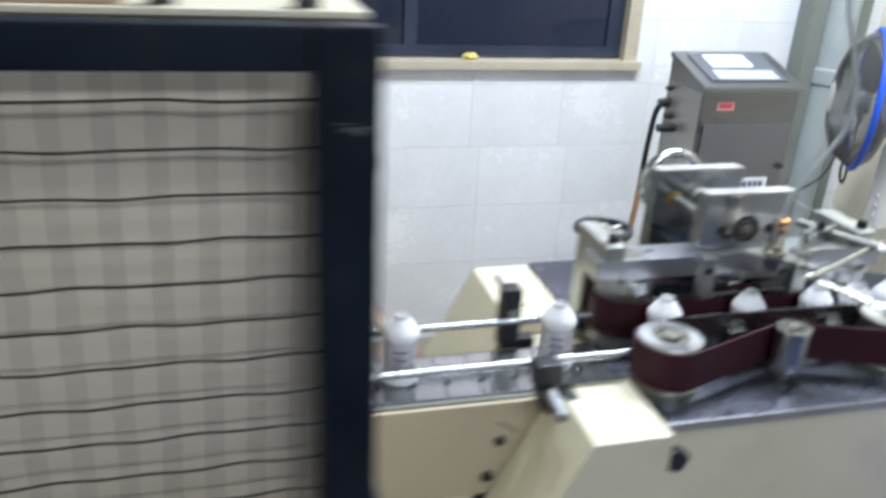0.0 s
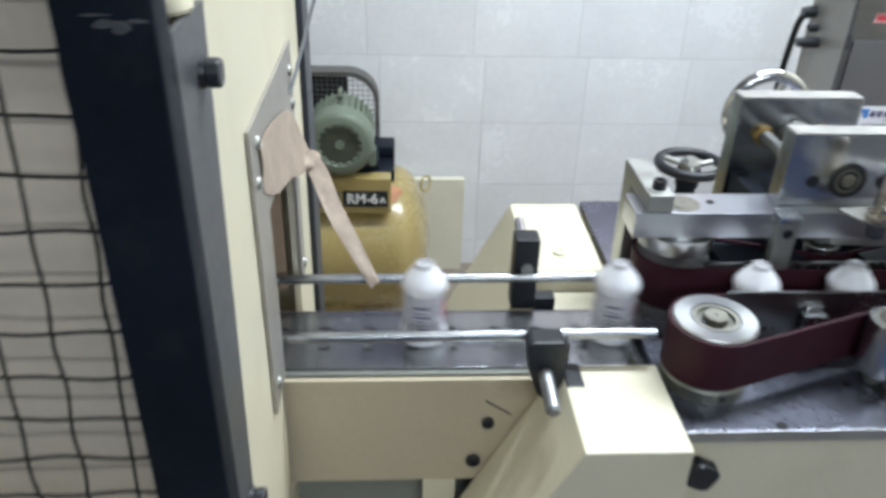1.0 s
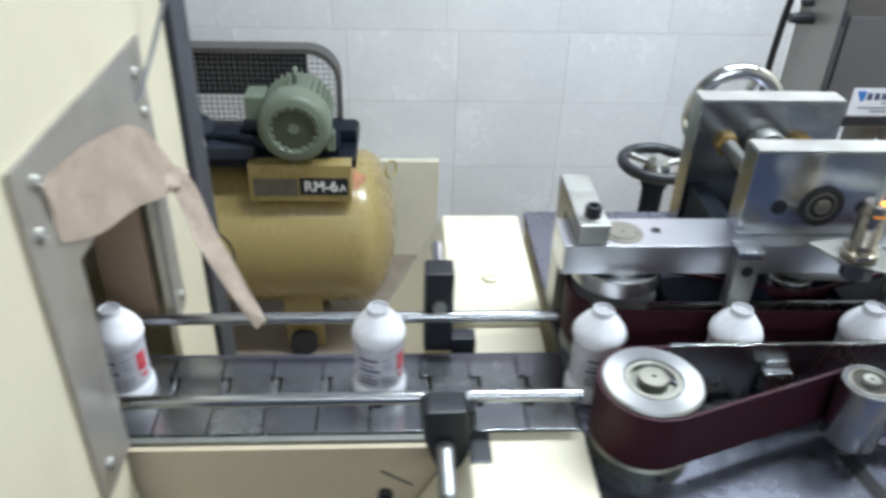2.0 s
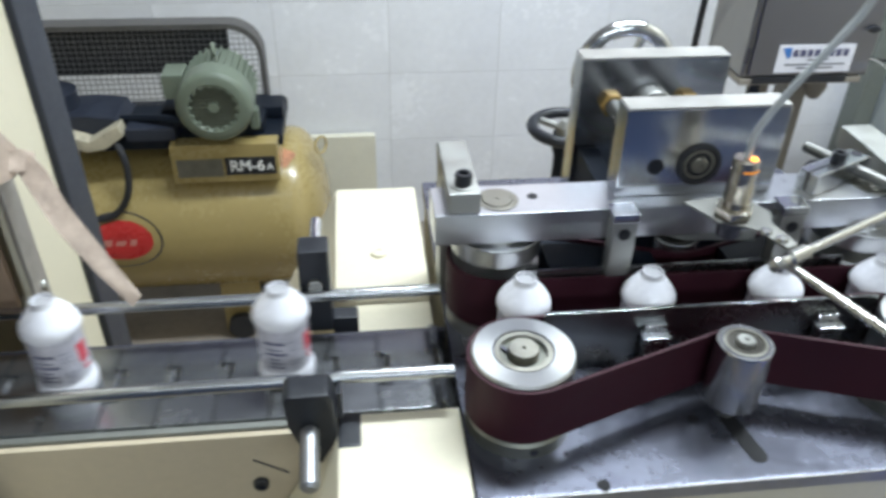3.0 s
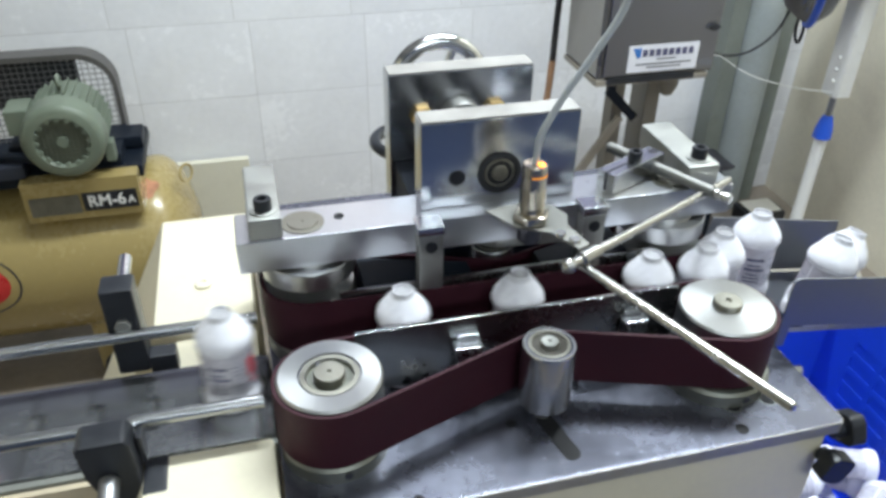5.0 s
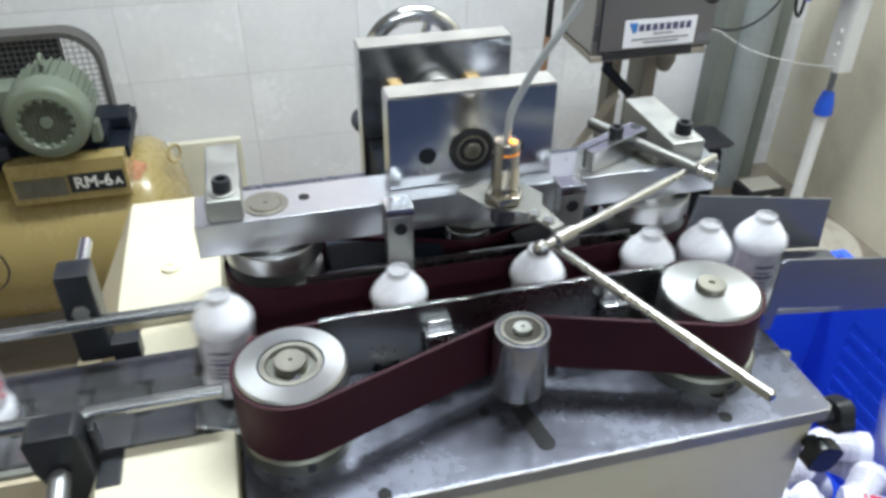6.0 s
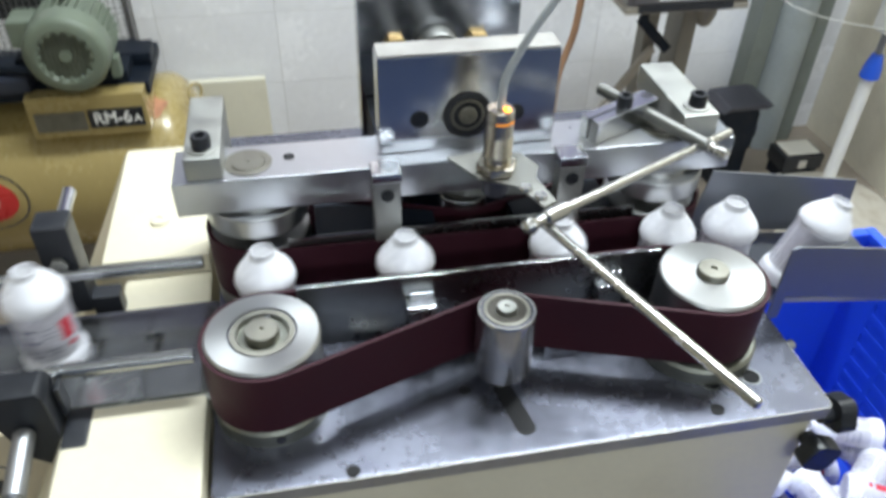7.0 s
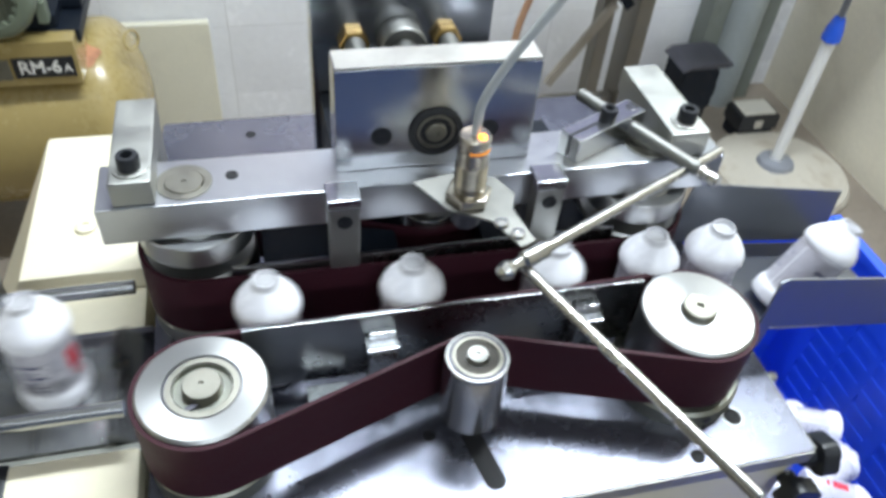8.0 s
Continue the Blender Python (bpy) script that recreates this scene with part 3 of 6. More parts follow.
def handwheel(at, axis, r, t, mat, label, spokes=3):
    ob = part("handwheel", turned(ring_profile(r - t, t), at, axis, 48), mat, machine, label, org=at)
    q = Vector((0, 0, 1)).rotation_difference(Vector(axis).normalized()).to_matrix()
    part("wheel_hub", turned([(0.2 * r, -t), (0.2 * r, t), (0.16 * r, t * 1.3)], at, axis, 24), mat, ob)
    for k in range(spokes):
        a = 2 * math.pi * k / spokes + 0.9
        d = q @ Vector((math.cos(a), math.sin(a), 0))
        part("spoke", rod(Vector(at) + d * r * 0.15, Vector(at) + d * (r - t), t * 0.55, 10), mat, ob)
    return ob


handwheel((0.6205, 0.918, 1.0345), (0, 1, 0), 0.0478, 0.0070, CHROME, "chrome handwheel of the slide")
for x, y, ax in ((0.462, PL_Y0 + 0.006, (0, -1, 0)), (0.829, PL_Y0 + 0.006, (0, -1, 0)), (PL_X1 - 0.003, 0.5785, (1, 0, 0))):
    at = Vector((x, y, 0.862))
    if ax[0]:
        at.z = 0.886
    prof = bmesh.new()
    pts = []
    for k in range(32):
        a = 2 * math.pi * k / 32
        r = 0.0128 + 0.0011 * math.cos(4 * a)
        pts.append((r * math.cos(a), r * math.sin(a)))
    knob = prism(pts, "z", 0.008, 0.020, 0.0015)
    turned([(0.006, 0), (0.006, 0.008)], (0, 0, 0), seg=16, bm=knob)
    knob.transform(Matrix.Translation(at) @ Vector((0, 0, 1)).rotation_difference(Vector(ax)).to_matrix().to_4x4() @ pose(0, 0, 0, 0, 0, 20))
    part("star_knob", knob, BLACKPLASTIC, machine, "black plastic star knob")
part("plate_pin", rod((PL_X1 - 0.002, 0.634, 0.893), (PL_X1 + 0.009, 0.634, 0.893), 0.004), ZINC, machine)

# ---- discharge chute at the end of the plate ----
chute = thing("discharge_chute", (0.89, 0.705, 0.86), "polished sheet-steel discharge chute on the plate end", "chute")
part("chute_back", prism([(0.815, TOP + 0.002), (0.962, 0.884), (0.958, 0.936), (0.825, 0.9585)], "y", 0.7610, 0.7625, 0.0003), BLUED, chute, "mirror-bright steel side sheet")
part("chute_front", prism([(0.829, 0.9005), (0.837, 0.9005), (0.838, 0.9205), (1.02, 0.891), (1.02, 0.938), (0.834, 0.9660), (0.829, 0.9635)], "y", 0.6550, 0.6565, 0.0003), BLUED, chute, "mirror-bright steel side sheet")
bm = bmesh.new()
grid = [[bm.verts.new((x, y, z + up)) for y, up in ((0.6568, 0.0195), (0.6640, 0.0090), (0.6740, 0.0), (0.7608, 0.0))] for x, z in ((0.8335, 0.8985), (0.9, 0.8895), (0.972, 0.8800))]
for p, q in zip(grid, grid[1:]):
    for k in range(3):
        bm.faces.new((p[k], q[k], q[k + 1], p[k + 1]))
bmesh.ops.solidify(bm, geom=bm.faces[:], thickness=0.0012)
part("chute_floor", bm, BLUED, chute, "bright steel chute floor, turned up at the front")

# ---- infeed conveyor with its slat chain ----
CH_X0, CH_X1 = -0.1475, 0.4245
CH_Y0, CH_Y1 = 0.656, 0.7375
conveyor = thing("slat_chain_conveyor", (0.13, 0.6965, 0), "cream infeed conveyor with steel slat chain and guide rails", "conveyor")
PANEL = material("dull_cream_paint", (0.55, 0.47, 0.335), 0.5, 0.0, 0.07, 5, 150, 0.05, dirt=0.3, dirt_colour=(0.42, 0.36, 0.25))
part("side_panel", box(0.02, 0.36, 0.645, 0.650, 0.777, 0.8945, 0.001), PANEL, conveyor, "dull cream painted side panel")
part("far_panel", box(0.02, 0.44, 0.744, 0.749, 0.777, 0.8790, 0.001), PANEL, conveyor)
WEAR = material("grey_green_wear_strip", (0.20, 0.205, 0.185), 0.5, 0.3, 0.1, 20, 200, 0.03)
part("wear_strip", box(-0.2, 0.442, 0.650, 0.6555, 0.880, 0.8975, 0.0008), WEAR, conveyor)
part("far_wear_strip", box(-0.2, 0.442, 0.738, 0.7435, 0.880, 0.8975, 0.0008), DARKSTEEL, conveyor)
part("under_frame", box(0.0, 0.36, 0.664, 0.73, 0.20, 0.776, 0.003), material("grey_green_frame", (0.25, 0.26, 0.23), 0.5, 0.0, 0.1, 9, 150, 0.05), conveyor, "grey-green lower frame")
part("frame_foot", box(0.05, 0.31, 0.66, 0.74, 0.0, 0.20, 0.003), DARKSTEEL, conveyor)
part("bracket", box(0.245, 0.275, 0.646, 0.660, 0.70, 0.776, 0.001), CREAM, conveyor)
for x, z, r in ((0.301, 0.847, 0.0055), (0.290, 0.802, 0.0065)):
    socket_bolt(conveyor, (x, 0.645, z), (0, -1, 0), r, 0.004, BLACKPLASTIC)
part("scored_line", prism([(0.2975, 0.8705), (0.3205, 0.8548), (0.3212, 0.8560), (0.2982, 0.8717)], "y", 0.6444, 0.6451, 0), DARKSTEEL, conveyor)
# sloped covers on both sides of the chain end
COVER = [(0.3585, 0.911), (0.4405, 0.911), (0.4405, 0.60), (0.20, 0.60)]
part("front_cover", prism(COVER, "y", 0.5415, 0.6438, 0.0035), CREAM, conveyor, "cream sheet-metal cover with a sloped side")
BACKCOVER = [(0.3555, 0.905), (0.4345, 0.905), (0.4345, 0.60), (0.20, 0.60)]
part("back_cover", prism(BACKCOVER, "y", 0.7905, 0.954, 0.0035), CREAM, conveyor, "cream sheet-metal cover with a sloped side")
part("back_cover_step", prism([(0.370, 0.888), (0.4345, 0.888), (0.4345, 0.60), (0.23, 0.60)], "y", 0.752, 0.7900, 0.0025), CREAM, conveyor)
part("cover_screw", turned([(0.0075, 0), (0.0072, 0.0022), (0.006, 0.0030), (0.003, 0.0030), (0.0026, 0.0018), (0, 0.0018)], (0.394, 0.838, 0.905), seg=24), CREAM, conveyor)
# rails
part("front_rail", tube([(0.05, 0.6495, 0.936), (0.2, 0.6495, 0.937), (0.322, 0.6495, 0.938), (0.334, 0.648, 0.937), (0.338, 0.640, 0.934)], 0.0046, 16), RAIL, conveyor, "chromed round guide rail")
part("front_rail", tube([(0.350, 0.639, 0.933), (0.352, 0.646, 0.937), (0.360, 0.6495, 0.939), (0.38, 0.6495, 0.939), (0.437, 0.6495, 0.939)], 0.0046, 16), RAIL, conveyor, "chromed guide rail with a bent end")
part("back_rail", tube([(0.03, 0.7445, 0.932), (0.2, 0.7445, 0.933), (0.437, 0.7445, 0.934)], 0.0046, 16), RAIL, conveyor, "chromed round guide rail")
# rail clamps
cl = part("front_clamp", prism([(0.3255, 0.945), (0.3290, 0.949), (0.3545, 0.949), (0.3575, 0.944), (0.3585, 0.925), (0.3575, 0.895), (0.3500, 0.884), (0.3365, 0.896), (0.3275, 0.922)], "y", 0.6235, 0.6445, 0.0025), BLACKPLASTIC, conveyor, "black plastic rail clamp")
part("clamp_foot", prism([(0.3585, 0.912), (0.3740, 0.912), (0.3740, 0.880), (0.3580, 0.876)], "y", 0.6140, 0.6445, 0.0025), BLACKPLASTIC, cl)
part("clamp_rib", box(0.3590, 0.3625, 0.634, 0.6445, 0.917, 0.940, 0.0012), BLACKPLASTIC, cl)
part("clamp_bolt", turned([(0.0045, 0), (0.0045, 0.003), (0.0036, 0.004), (0.002, 0.004), (0.002, 0.002), (0, 0.002)], (0.3660, 0.6145, 0.896), (0, -1, 0), 18), BLACKPLASTIC, cl)
part("clamp_stud", rod((0.3412, 0.624, 0.9205), (0.3420, 0.5810, 0.9140), 0.0062), material("grey_stud_steel", (0.34, 0.35, 0.37), 0.42, 1.0, 0.06, 30, 200), cl, "grey steel stud")
cl = part("back_clamp", box(0.331, 0.3545, 0.7505, 0.773, 0.893, 0.970, 0.003), BLACKPLASTIC, conveyor, "black plastic rail clamp")
part("clamp_wedge", box(0.354, 0.374, 0.7505, 0.765, 0.886, 0.906, 0.002), BLACKPLASTIC, cl)
part("clamp_stud", rod((0.3430, 0.773, 0.955), (0.3430, 0.815, 0.957), 0.0048), CHROME, cl)
part("clamp_nut", hex_nut((0.343, 0.7505, 0.94), (0, -1, 0), 0.006, 0.004), ZINC, cl)
# slats: one outline with the hinge tongue in the middle
PITCH = 0.0381


def slat_mesh():
    w, a, b = 0.0408, PITCH / 2 - 0.0006, PITCH / 2 - 0.0006
    tongue, half, gap = 0.0060, 0.0125, 0.0048
    poly = [(-a, -w), (b, -w), (b, -half), (b + tongue, -half), (b + tongue, half), (b, half), (b, w), (-a, w),
            (-a, half + gap), (-a + tongue + 0.0016, half + gap), (-a + tongue + 0.0016, -half - gap), (-a, -half - gap)]
    bm = prism(poly, "z", -0.0032, 0.0, 0.0004)
    rod((b + 0.0034, -half + 0.0005, -0.0026), (b + 0.0034, half - 0.0005, -0.0026), 0.0036, 14, bm)
    rod((b + 0.0034, -w - 0.0008, -0.0034), (b + 0.0034, w + 0.0008, -0.0034), 0.0021, 8, bm)
    return bm


chain = thing("slat_chain", (0.0, MID, TOP), "bright steel hinged slat chain running on the conveyor", "chain")
first = part("slat", slat_mesh(), SLAT, None)
first.parent = chain
R_CH = 0.018
RUN = CH_X1 - CH_X0
N_SLAT = round((2 * RUN + 2 * math.pi * R_CH) / PITCH)
SLATS = [first] + [again("slat", first.data, chain, Matrix()) for _ in range(N_SLAT - 1)]
ROUND = N_SLAT * PITCH


def slat_pose(s):
    """The pose, in the chain's space, of the slat that lies s metres along the loop from the left end of the top run."""
    run = (ROUND - 2 * math.pi * R_CH) / 2
    s = s % ROUND
    if s < run:
        return pose(CH_X0 + s, 0, 0)
    s -= run
    if s < math.pi * R_CH:
        a = s / R_CH
        return pose(CH_X0 + run + R_CH * math.sin(a), 0, -R_CH + R_CH * math.cos(a), 0, math.degrees(a), 0)
    s -= math.pi * R_CH
    if s < run:
        return pose(CH_X0 + run - s, 0, -2 * R_CH, 0, 180, 0)
    a = math.pi + (s - run) / R_CH
    return pose(CH_X0 + R_CH * math.sin(a), 0, -R_CH + R_CH * math.cos(a), 0, math.degrees(a), 0)


# ---- bottles ----
GREYPRINT = material("grey_print", (0.30, 0.31, 0.40), 0.3, 0.0, 0.1, 60, 300)


def build_bottle():
    b = thing("bottle", (0, 0, 0), "small white plastic bottle with printed label, open neck", "bottle", "bottles on the line")
    part("body", turned([(0, 0.0016), (0.0135, 0.0014), (0.0155, 0), (0.0170, 0), (0.0196, 0.0012), (0.0200, 0.004), (0.0200, 0.0085), (0.0192, 0.0112), (0.0180, 0.0126), (0.0179, 0.0522), (0.0190, 0.0530), (0.0195, 0.0540), (0.0195, 0.0556), (0.0192, 0.0576), (0.0183, 0.0602),
                         (0.0166, 0.0630), (0.0146, 0.0658), (0.0125, 0.0686), (0.0107, 0.0709), (0.0097, 0.0722), (0.0090, 0.0730), (0, 0.0730)], seg=40), WHITEPLASTIC, b)
    part("neck", turned([(0.0090, 0.0730), (0.0083, 0.0740), (0.0078, 0.0754), (0.0075, 0.0767), (0.0073, 0.0770), (0.0069, 0.0770), (0.0067, 0.0760), (0.0066, 0.0735)], seg=32), NECKGREY, b, "frosted pale neck")
    # the dim inside of the open neck, put in as a grey disc
    part("neck_insert", turned([(0.0066, 0.0748), (0.0064, 0.0749), (0.0056, 0.0749), (0.0053, 0.0738), (0, 0.0738)], seg=24), NECKINSIDE, b, "grey disc coloured as the dim inside of the open neck")

    def patch(name, mat, a0, a1, z0, z1, r=0.01806):
        bm = bmesh.new()
        n = max(2, int(abs(a1 - a0) / 6))
        lo = [bm.verts.new((r * math.cos(radians(a0 + (a1 - a0) * k / n)), r * math.sin(radians(a0 + (a1 - a0) * k / n)), z0)) for k in range(n + 1)]
        hi = [bm.verts.new((v.co.x, v.co.y, z1)) for v in lo]
        for k in range(n):
            bm.faces.new((lo[k], lo[k + 1], hi[k + 1], hi[k]))
        return part(name, bm, mat, b)
    patch("label_sleeve", SLEEVE, -180, 176, 0.0145, 0.0512, 0.01798)
    for i, (a0, a1, z) in enumerate(((-130, -84, 0.0395), (-126, -92, 0.0345), (-131, -80, 0.0300), (-124, -96, 0.0258), (-130, -88, 0.0222), (-128, -86, 0.0186))):
        patch("print_bar", PRINT, a0, a1, z, z + (0.0024 if i in (0, 2) else 0.0014))
    patch("red_mark", REDPRINT, -36, -8, 0.0270, 0.0430)
    patch("red_mark", REDPRINT, -30, -10, 0.0205, 0.0240)
    for a0, a1, z in ((-74, -48, 0.0405), (-72, -44, 0.0368), (-74, -52, 0.0335), (-76, -46, 0.0232), (-70, -50, 0.0202), (20, 74, 0.0400), (24, 66, 0.0340), (22, 70, 0.0280), (120, 168, 0.039), (124, 160, 0.033), (122, 166, 0.026)):
        patch("print_bar", GREYPRINT, a0, a1, z, z + 0.0012)
    return b


V_CHAIN, V_BELT, X_IN, X_STOP, STEP = 0.212, 0.120, 0.470, 0.759, 0.047
ENTRY = [-6.0, -5.0, -4.2, -3.4, -2.6, -1.95, -1.19, -0.29, 0.43, 1.26, 2.06, 2.82, 3.70, 4.42, 5.26, 6.14, 6.90, 7.61, 8.38, 9.15, 9.95, 10.7]
ARRIVE = [e + (X_STOP - X_IN) / V_BELT for e in ENTRY]
bottle = build_bottle()
BOTTLES = [bottle] + [copy_thing(bottle, pose(0, 0, 0)) for _ in ENTRY[1:]]
# bottles that crowd at the chute for a while before they drop: entry: place, tilt, time of dropping
LINGER = {-1.19: (0.911, 0.702, 15, 4.80, 0.0415), -0.29: (0.876, 0.684, 12, 5.00, 0.027), 0.43: (0.849, 0.732, 2, 5.15, 0.072), 1.26: (0.803, 0.713, 0, 5.30, 0.0415)}


def bottle_pose(k, t):
    """Where the k-th bottle is at t seconds: chain, belts, pushed by the next ones, then down the chute."""
    e = ENTRY[k]
    spin = 8 * math.sin(k * 2.1)
    if t < e:
        aside = 0.0045 * min(1.0, (e - t) / 0.3)
        return pose(X_IN + V_CHAIN * (t - e), MID + aside, TOP, 0, 0, spin)
    if t < ARRIVE[k]:
        return pose(X_IN + V_BELT * (t - e), MID, TOP + 0.0005, 0, 0, spin)
    later = [a for a in ARRIVE[k + 1:k + 3]]
    push = sum(min(1.0, max(0.0, (t - (a - STEP / V_BELT)) / (STEP / V_BELT))) for a in later)
    x, y, tilt, drop = X_STOP + STEP * push, MID, 0.0, later[1] if len(later) > 1 else 99.0
    if e in LINGER:
        gx, gy, tilt, drop, step = LINGER[e]
        x = min(gx, X_STOP + step * push)
        q = min(1.0, max(0.0, (t - ARRIVE[k] - 0.4) / 0.7))
        f = min(1.0, max(0.0, (t - later[1] - 0.32) / 0.5)) if gx > 0.85 else 0.0
        x, y, tilt = x + f * (gx - x), MID + q * (gy - MID), tilt * f
    lean = 26 * min(1.0, max(0.0, (t - drop + 0.08) / 0.36))
    if t < drop:
        return pose(x, y, TOP + 0.0005 - 0.10 * max(0.0, x - 0.845), 0, max(tilt, lean), spin)
    d = t - drop
    if d < 0.34:
        q = d / 0.34
        return pose(x + (0.876 - x) * q, y + (MID - y) * q, TOP - 0.005 * q, 0, max(tilt, lean), spin)
    if d < 0.55:
        q = (d - 0.34) / 0.21
        return pose(0.876 + 0.119 * q, MID, TOP - 0.005 - 0.060 * q * q, 0, 26 + 42 * q, spin)
    q = min(1.0, (d - 0.55) / 0.25)
    n = k % 4
    return pose(0.995 + q * (0.03 * n - 0.01), MID + q * (0.035 * n - 0.10), 0.835 - 0.290 * q * q, 0, 68 + 22 * q, spin + 30 * q * (n - 2))

# ---- tiles, window, side fittings of the room ----
TW, TH, GAP = 0.2985, 0.1985, 0.0014
tile_cache = {}


def tile_piece(w, h):
    key = (round(w, 4), round(h, 4))
    if key not in tile_cache:
        bm = box(-w / 2, w / 2, -0.004, 0.004, -h / 2, h / 2, 0)
        me = bpy.data.meshes.new("tile")
        bm.to_mesh(me)
        bm.free()
        me.materials.append(TILE)
        tile_cache[key] = me
    return tile_cache[key]


def lay_tile(x0, x1, z0, z1):
    if x1 - x0 < 0.02 or z1 - z0 < 0.02:
        return
    again("tile", tile_piece(x1 - x0 - GAP, z1 - z0 - GAP), wall_back, pose((x0 + x1) / 2, WALL_Y + 0.004, (z0 + z1) / 2))


for row in range(-1, 8):
    z0, z1 = max(0.0, 0.086 + 0.2 * row), 0.086 + 0.2 * (row + 1)
    shift = 0.137 if z0 > 0.68 else 0.172
    for col in range(-8, 8):
        x0, x1 = shift + 0.299 * col, shift + 0.299 * (col + 1)
        x0, x1 = max(x0, -2.1), min(x1, WALL_X)
        if x1 <= x0:
            continue
        if z1 > WIN[2] + 0.001 and z0 < WIN[3] - 0.001 and x1 > WIN[0] and x0 < WIN[1]:
            if x0 < WIN[0]:
                lay_tile(x0, WIN[0], z0, z1)
            if x1 > WIN[1]:
                lay_tile(WIN[1], x1, z0, z1)
            if z0 < WIN[2]:
                lay_tile(max(x0, WIN[0]), min(x1, WIN[1]), z0, WIN[2])
            if z1 > WIN[3]:
                lay_tile(max(x0, WIN[0]), min(x1, WIN[1]), WIN[3], z1)
        else:
            lay_tile(x0, x1, z0, z1)

# unseen upper wall, made dark so that the steel plate reflects less light
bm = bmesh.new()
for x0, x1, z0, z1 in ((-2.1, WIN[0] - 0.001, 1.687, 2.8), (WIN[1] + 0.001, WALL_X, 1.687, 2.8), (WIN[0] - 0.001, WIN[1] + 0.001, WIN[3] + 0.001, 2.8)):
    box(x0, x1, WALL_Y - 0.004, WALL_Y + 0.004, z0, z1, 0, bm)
structure("upper_wall_plaster", bm, material("dark_wall_tone", (0.14, 0.13, 0.20), 0.7, 0.0, 0.1, 3, 90, 0.06), "unseen wall above the tiles, toned dark violet for the steel's reflections", "wall")

# glowing upper panes added out of view, to shine back from the rear plate
GLOWGLASS = material("added_glow_glass", (0.85, 0.78, 0.78), 0.5, 0.0, 0.06, 5, 120, emit=1.6)
window = thing("window_1", (0.785, WALL_Y + 0.05, WIN[2]), "dark night window with added glowing upper panes, stained beige frame", "window", kind="structure")
part("window_sill", box(WIN[0] - 0.02, WIN[1] + 0.012, WALL_Y - 0.022, WALL_Y + 0.15, WIN[2] - 0.024, WIN[2] + 0.004, 0.003), WOODFRAME, window)
for x0, x1, z0, z1 in ((WIN[0], WIN[0] + 0.04, WIN[2] + 0.004, WIN[3]), (WIN[1] - 0.045, WIN[1], WIN[2] + 0.004, WIN[3]), (WIN[0] + 0.04, WIN[1] - 0.045, WIN[3] - 0.04, WIN[3])):
    part("window_frame", box(x0, x1, WALL_Y - 0.006, WALL_Y + 0.12, z0, z1, 0.002), WOODFRAME, window)
SASH = material("dark_sash", (0.035, 0.045, 0.075), 0.4, 0.3, 0.2, 10, 100, 0.04)
for x0, x1, z0, z1 in ((0.34, 1.225, 0.962, 0.995), (0.52, 0.56, 0.995, 2.01), (1.175, 1.225, 0.995, 2.01), (0.34, 0.36, 0.995, 2.01)):
    part("sash", box(x0, x1, WALL_Y + 0.03, WALL_Y + 0.06, z0, z1, 0.002), SASH, window, "dark blue-grey sash bar")
for x0, x1 in ((0.361, 0.519), (0.561, 1.174)):
    part("pane", box(x0, x1, WALL_Y + 0.042, WALL_Y + 0.047, 0.996, 1.716, 0), DARKGLASS, window)
    part("transom_pane", box(x0, x1, WALL_Y + 0.042, WALL_Y + 0.047, 1.746, 2.01, 0), GLOWGLASS, window, "unseen glowing pane added for the bright reflection on the rear plate")
    part("transom_bar", box(x0, x1, WALL_Y + 0.031, WALL_Y + 0.059, 1.7165, 1.7455, 0.002), SASH, window)
soap = thing("rag", (0.72, WALL_Y + 0.0, WIN[2] + 0.004), "small crumpled yellow rag on the window sill", "rag")
bm = bmesh.new()
bmesh.ops.create_icosphere(bm, subdivisions=3, radius=1.0)
for v in bm.verts:
    v.co *= 1 + 0.35 * noise.noise(v.co * 2.2)
    v.co = Vector((0.72 + v.co.x * 0.024, WALL_Y + 0.0 + v.co.y * 0.016, WIN[2] + 0.013 + max(v.co.z, -0.75) * 0.012))
part("cloth", bm, material("yellow_cloth", (0.62, 0.52, 0.16), 0.8, 0.0, 0.2, 60, 300, 0.3), soap)

board = thing("leaning_board", (0.35, 2.27, 0), "plain cream board leaning on the tiled wall", "board")
part("panel", box(0.20, 0.425, 2.262, 2.286, 0.0, 0.318, 0.002), material("cream_board", (0.74, 0.71, 0.58), 0.5, 0.0, 0.06, 4, 120, 0.05, dirt=0.15), board)

PIPEM = material("grey_green_pipe", (0.36, 0.40, 0.405), 0.45, 0.0, 0.10, 5, 90, 0.06, dirt=0.4, dirt_colour=(0.28, 0.29, 0.26))
STRIPM = material("dark_grey_green_strip", (0.19, 0.21, 0.19), 0.5, 0.0, 0.12, 6, 90, 0.06, dirt=0.4, dirt_colour=(0.13, 0.13, 0.11))
pipe = thing("wall_pipe", (1.94, 2.23, 0), "grey-green painted drain pipe between dark strips in the room corner", "pipe")
part("pipe_run", turned([(0.056, 0), (0.056, 0.9), (0.062, 0.905), (0.062, 0.95), (0.056, 0.955), (0.056, 2.8)], (1.942, 2.236, 0), seg=32), PIPEM, pipe)
for x0, x1 in ((1.828, 1.884), (2.000, 2.050)):
    part("side_strip", box(x0, x1, 2.225, 2.2955, 0, 2.8, 0.003), STRIPM, pipe, "dark grey-green strip beside the pipe")

# ---- labelling machine at the infeed: hollow cream housing, steel port plate ----
HX, HY0, HY1, HZ = 0.128, 0.490, 0.872, 1.300
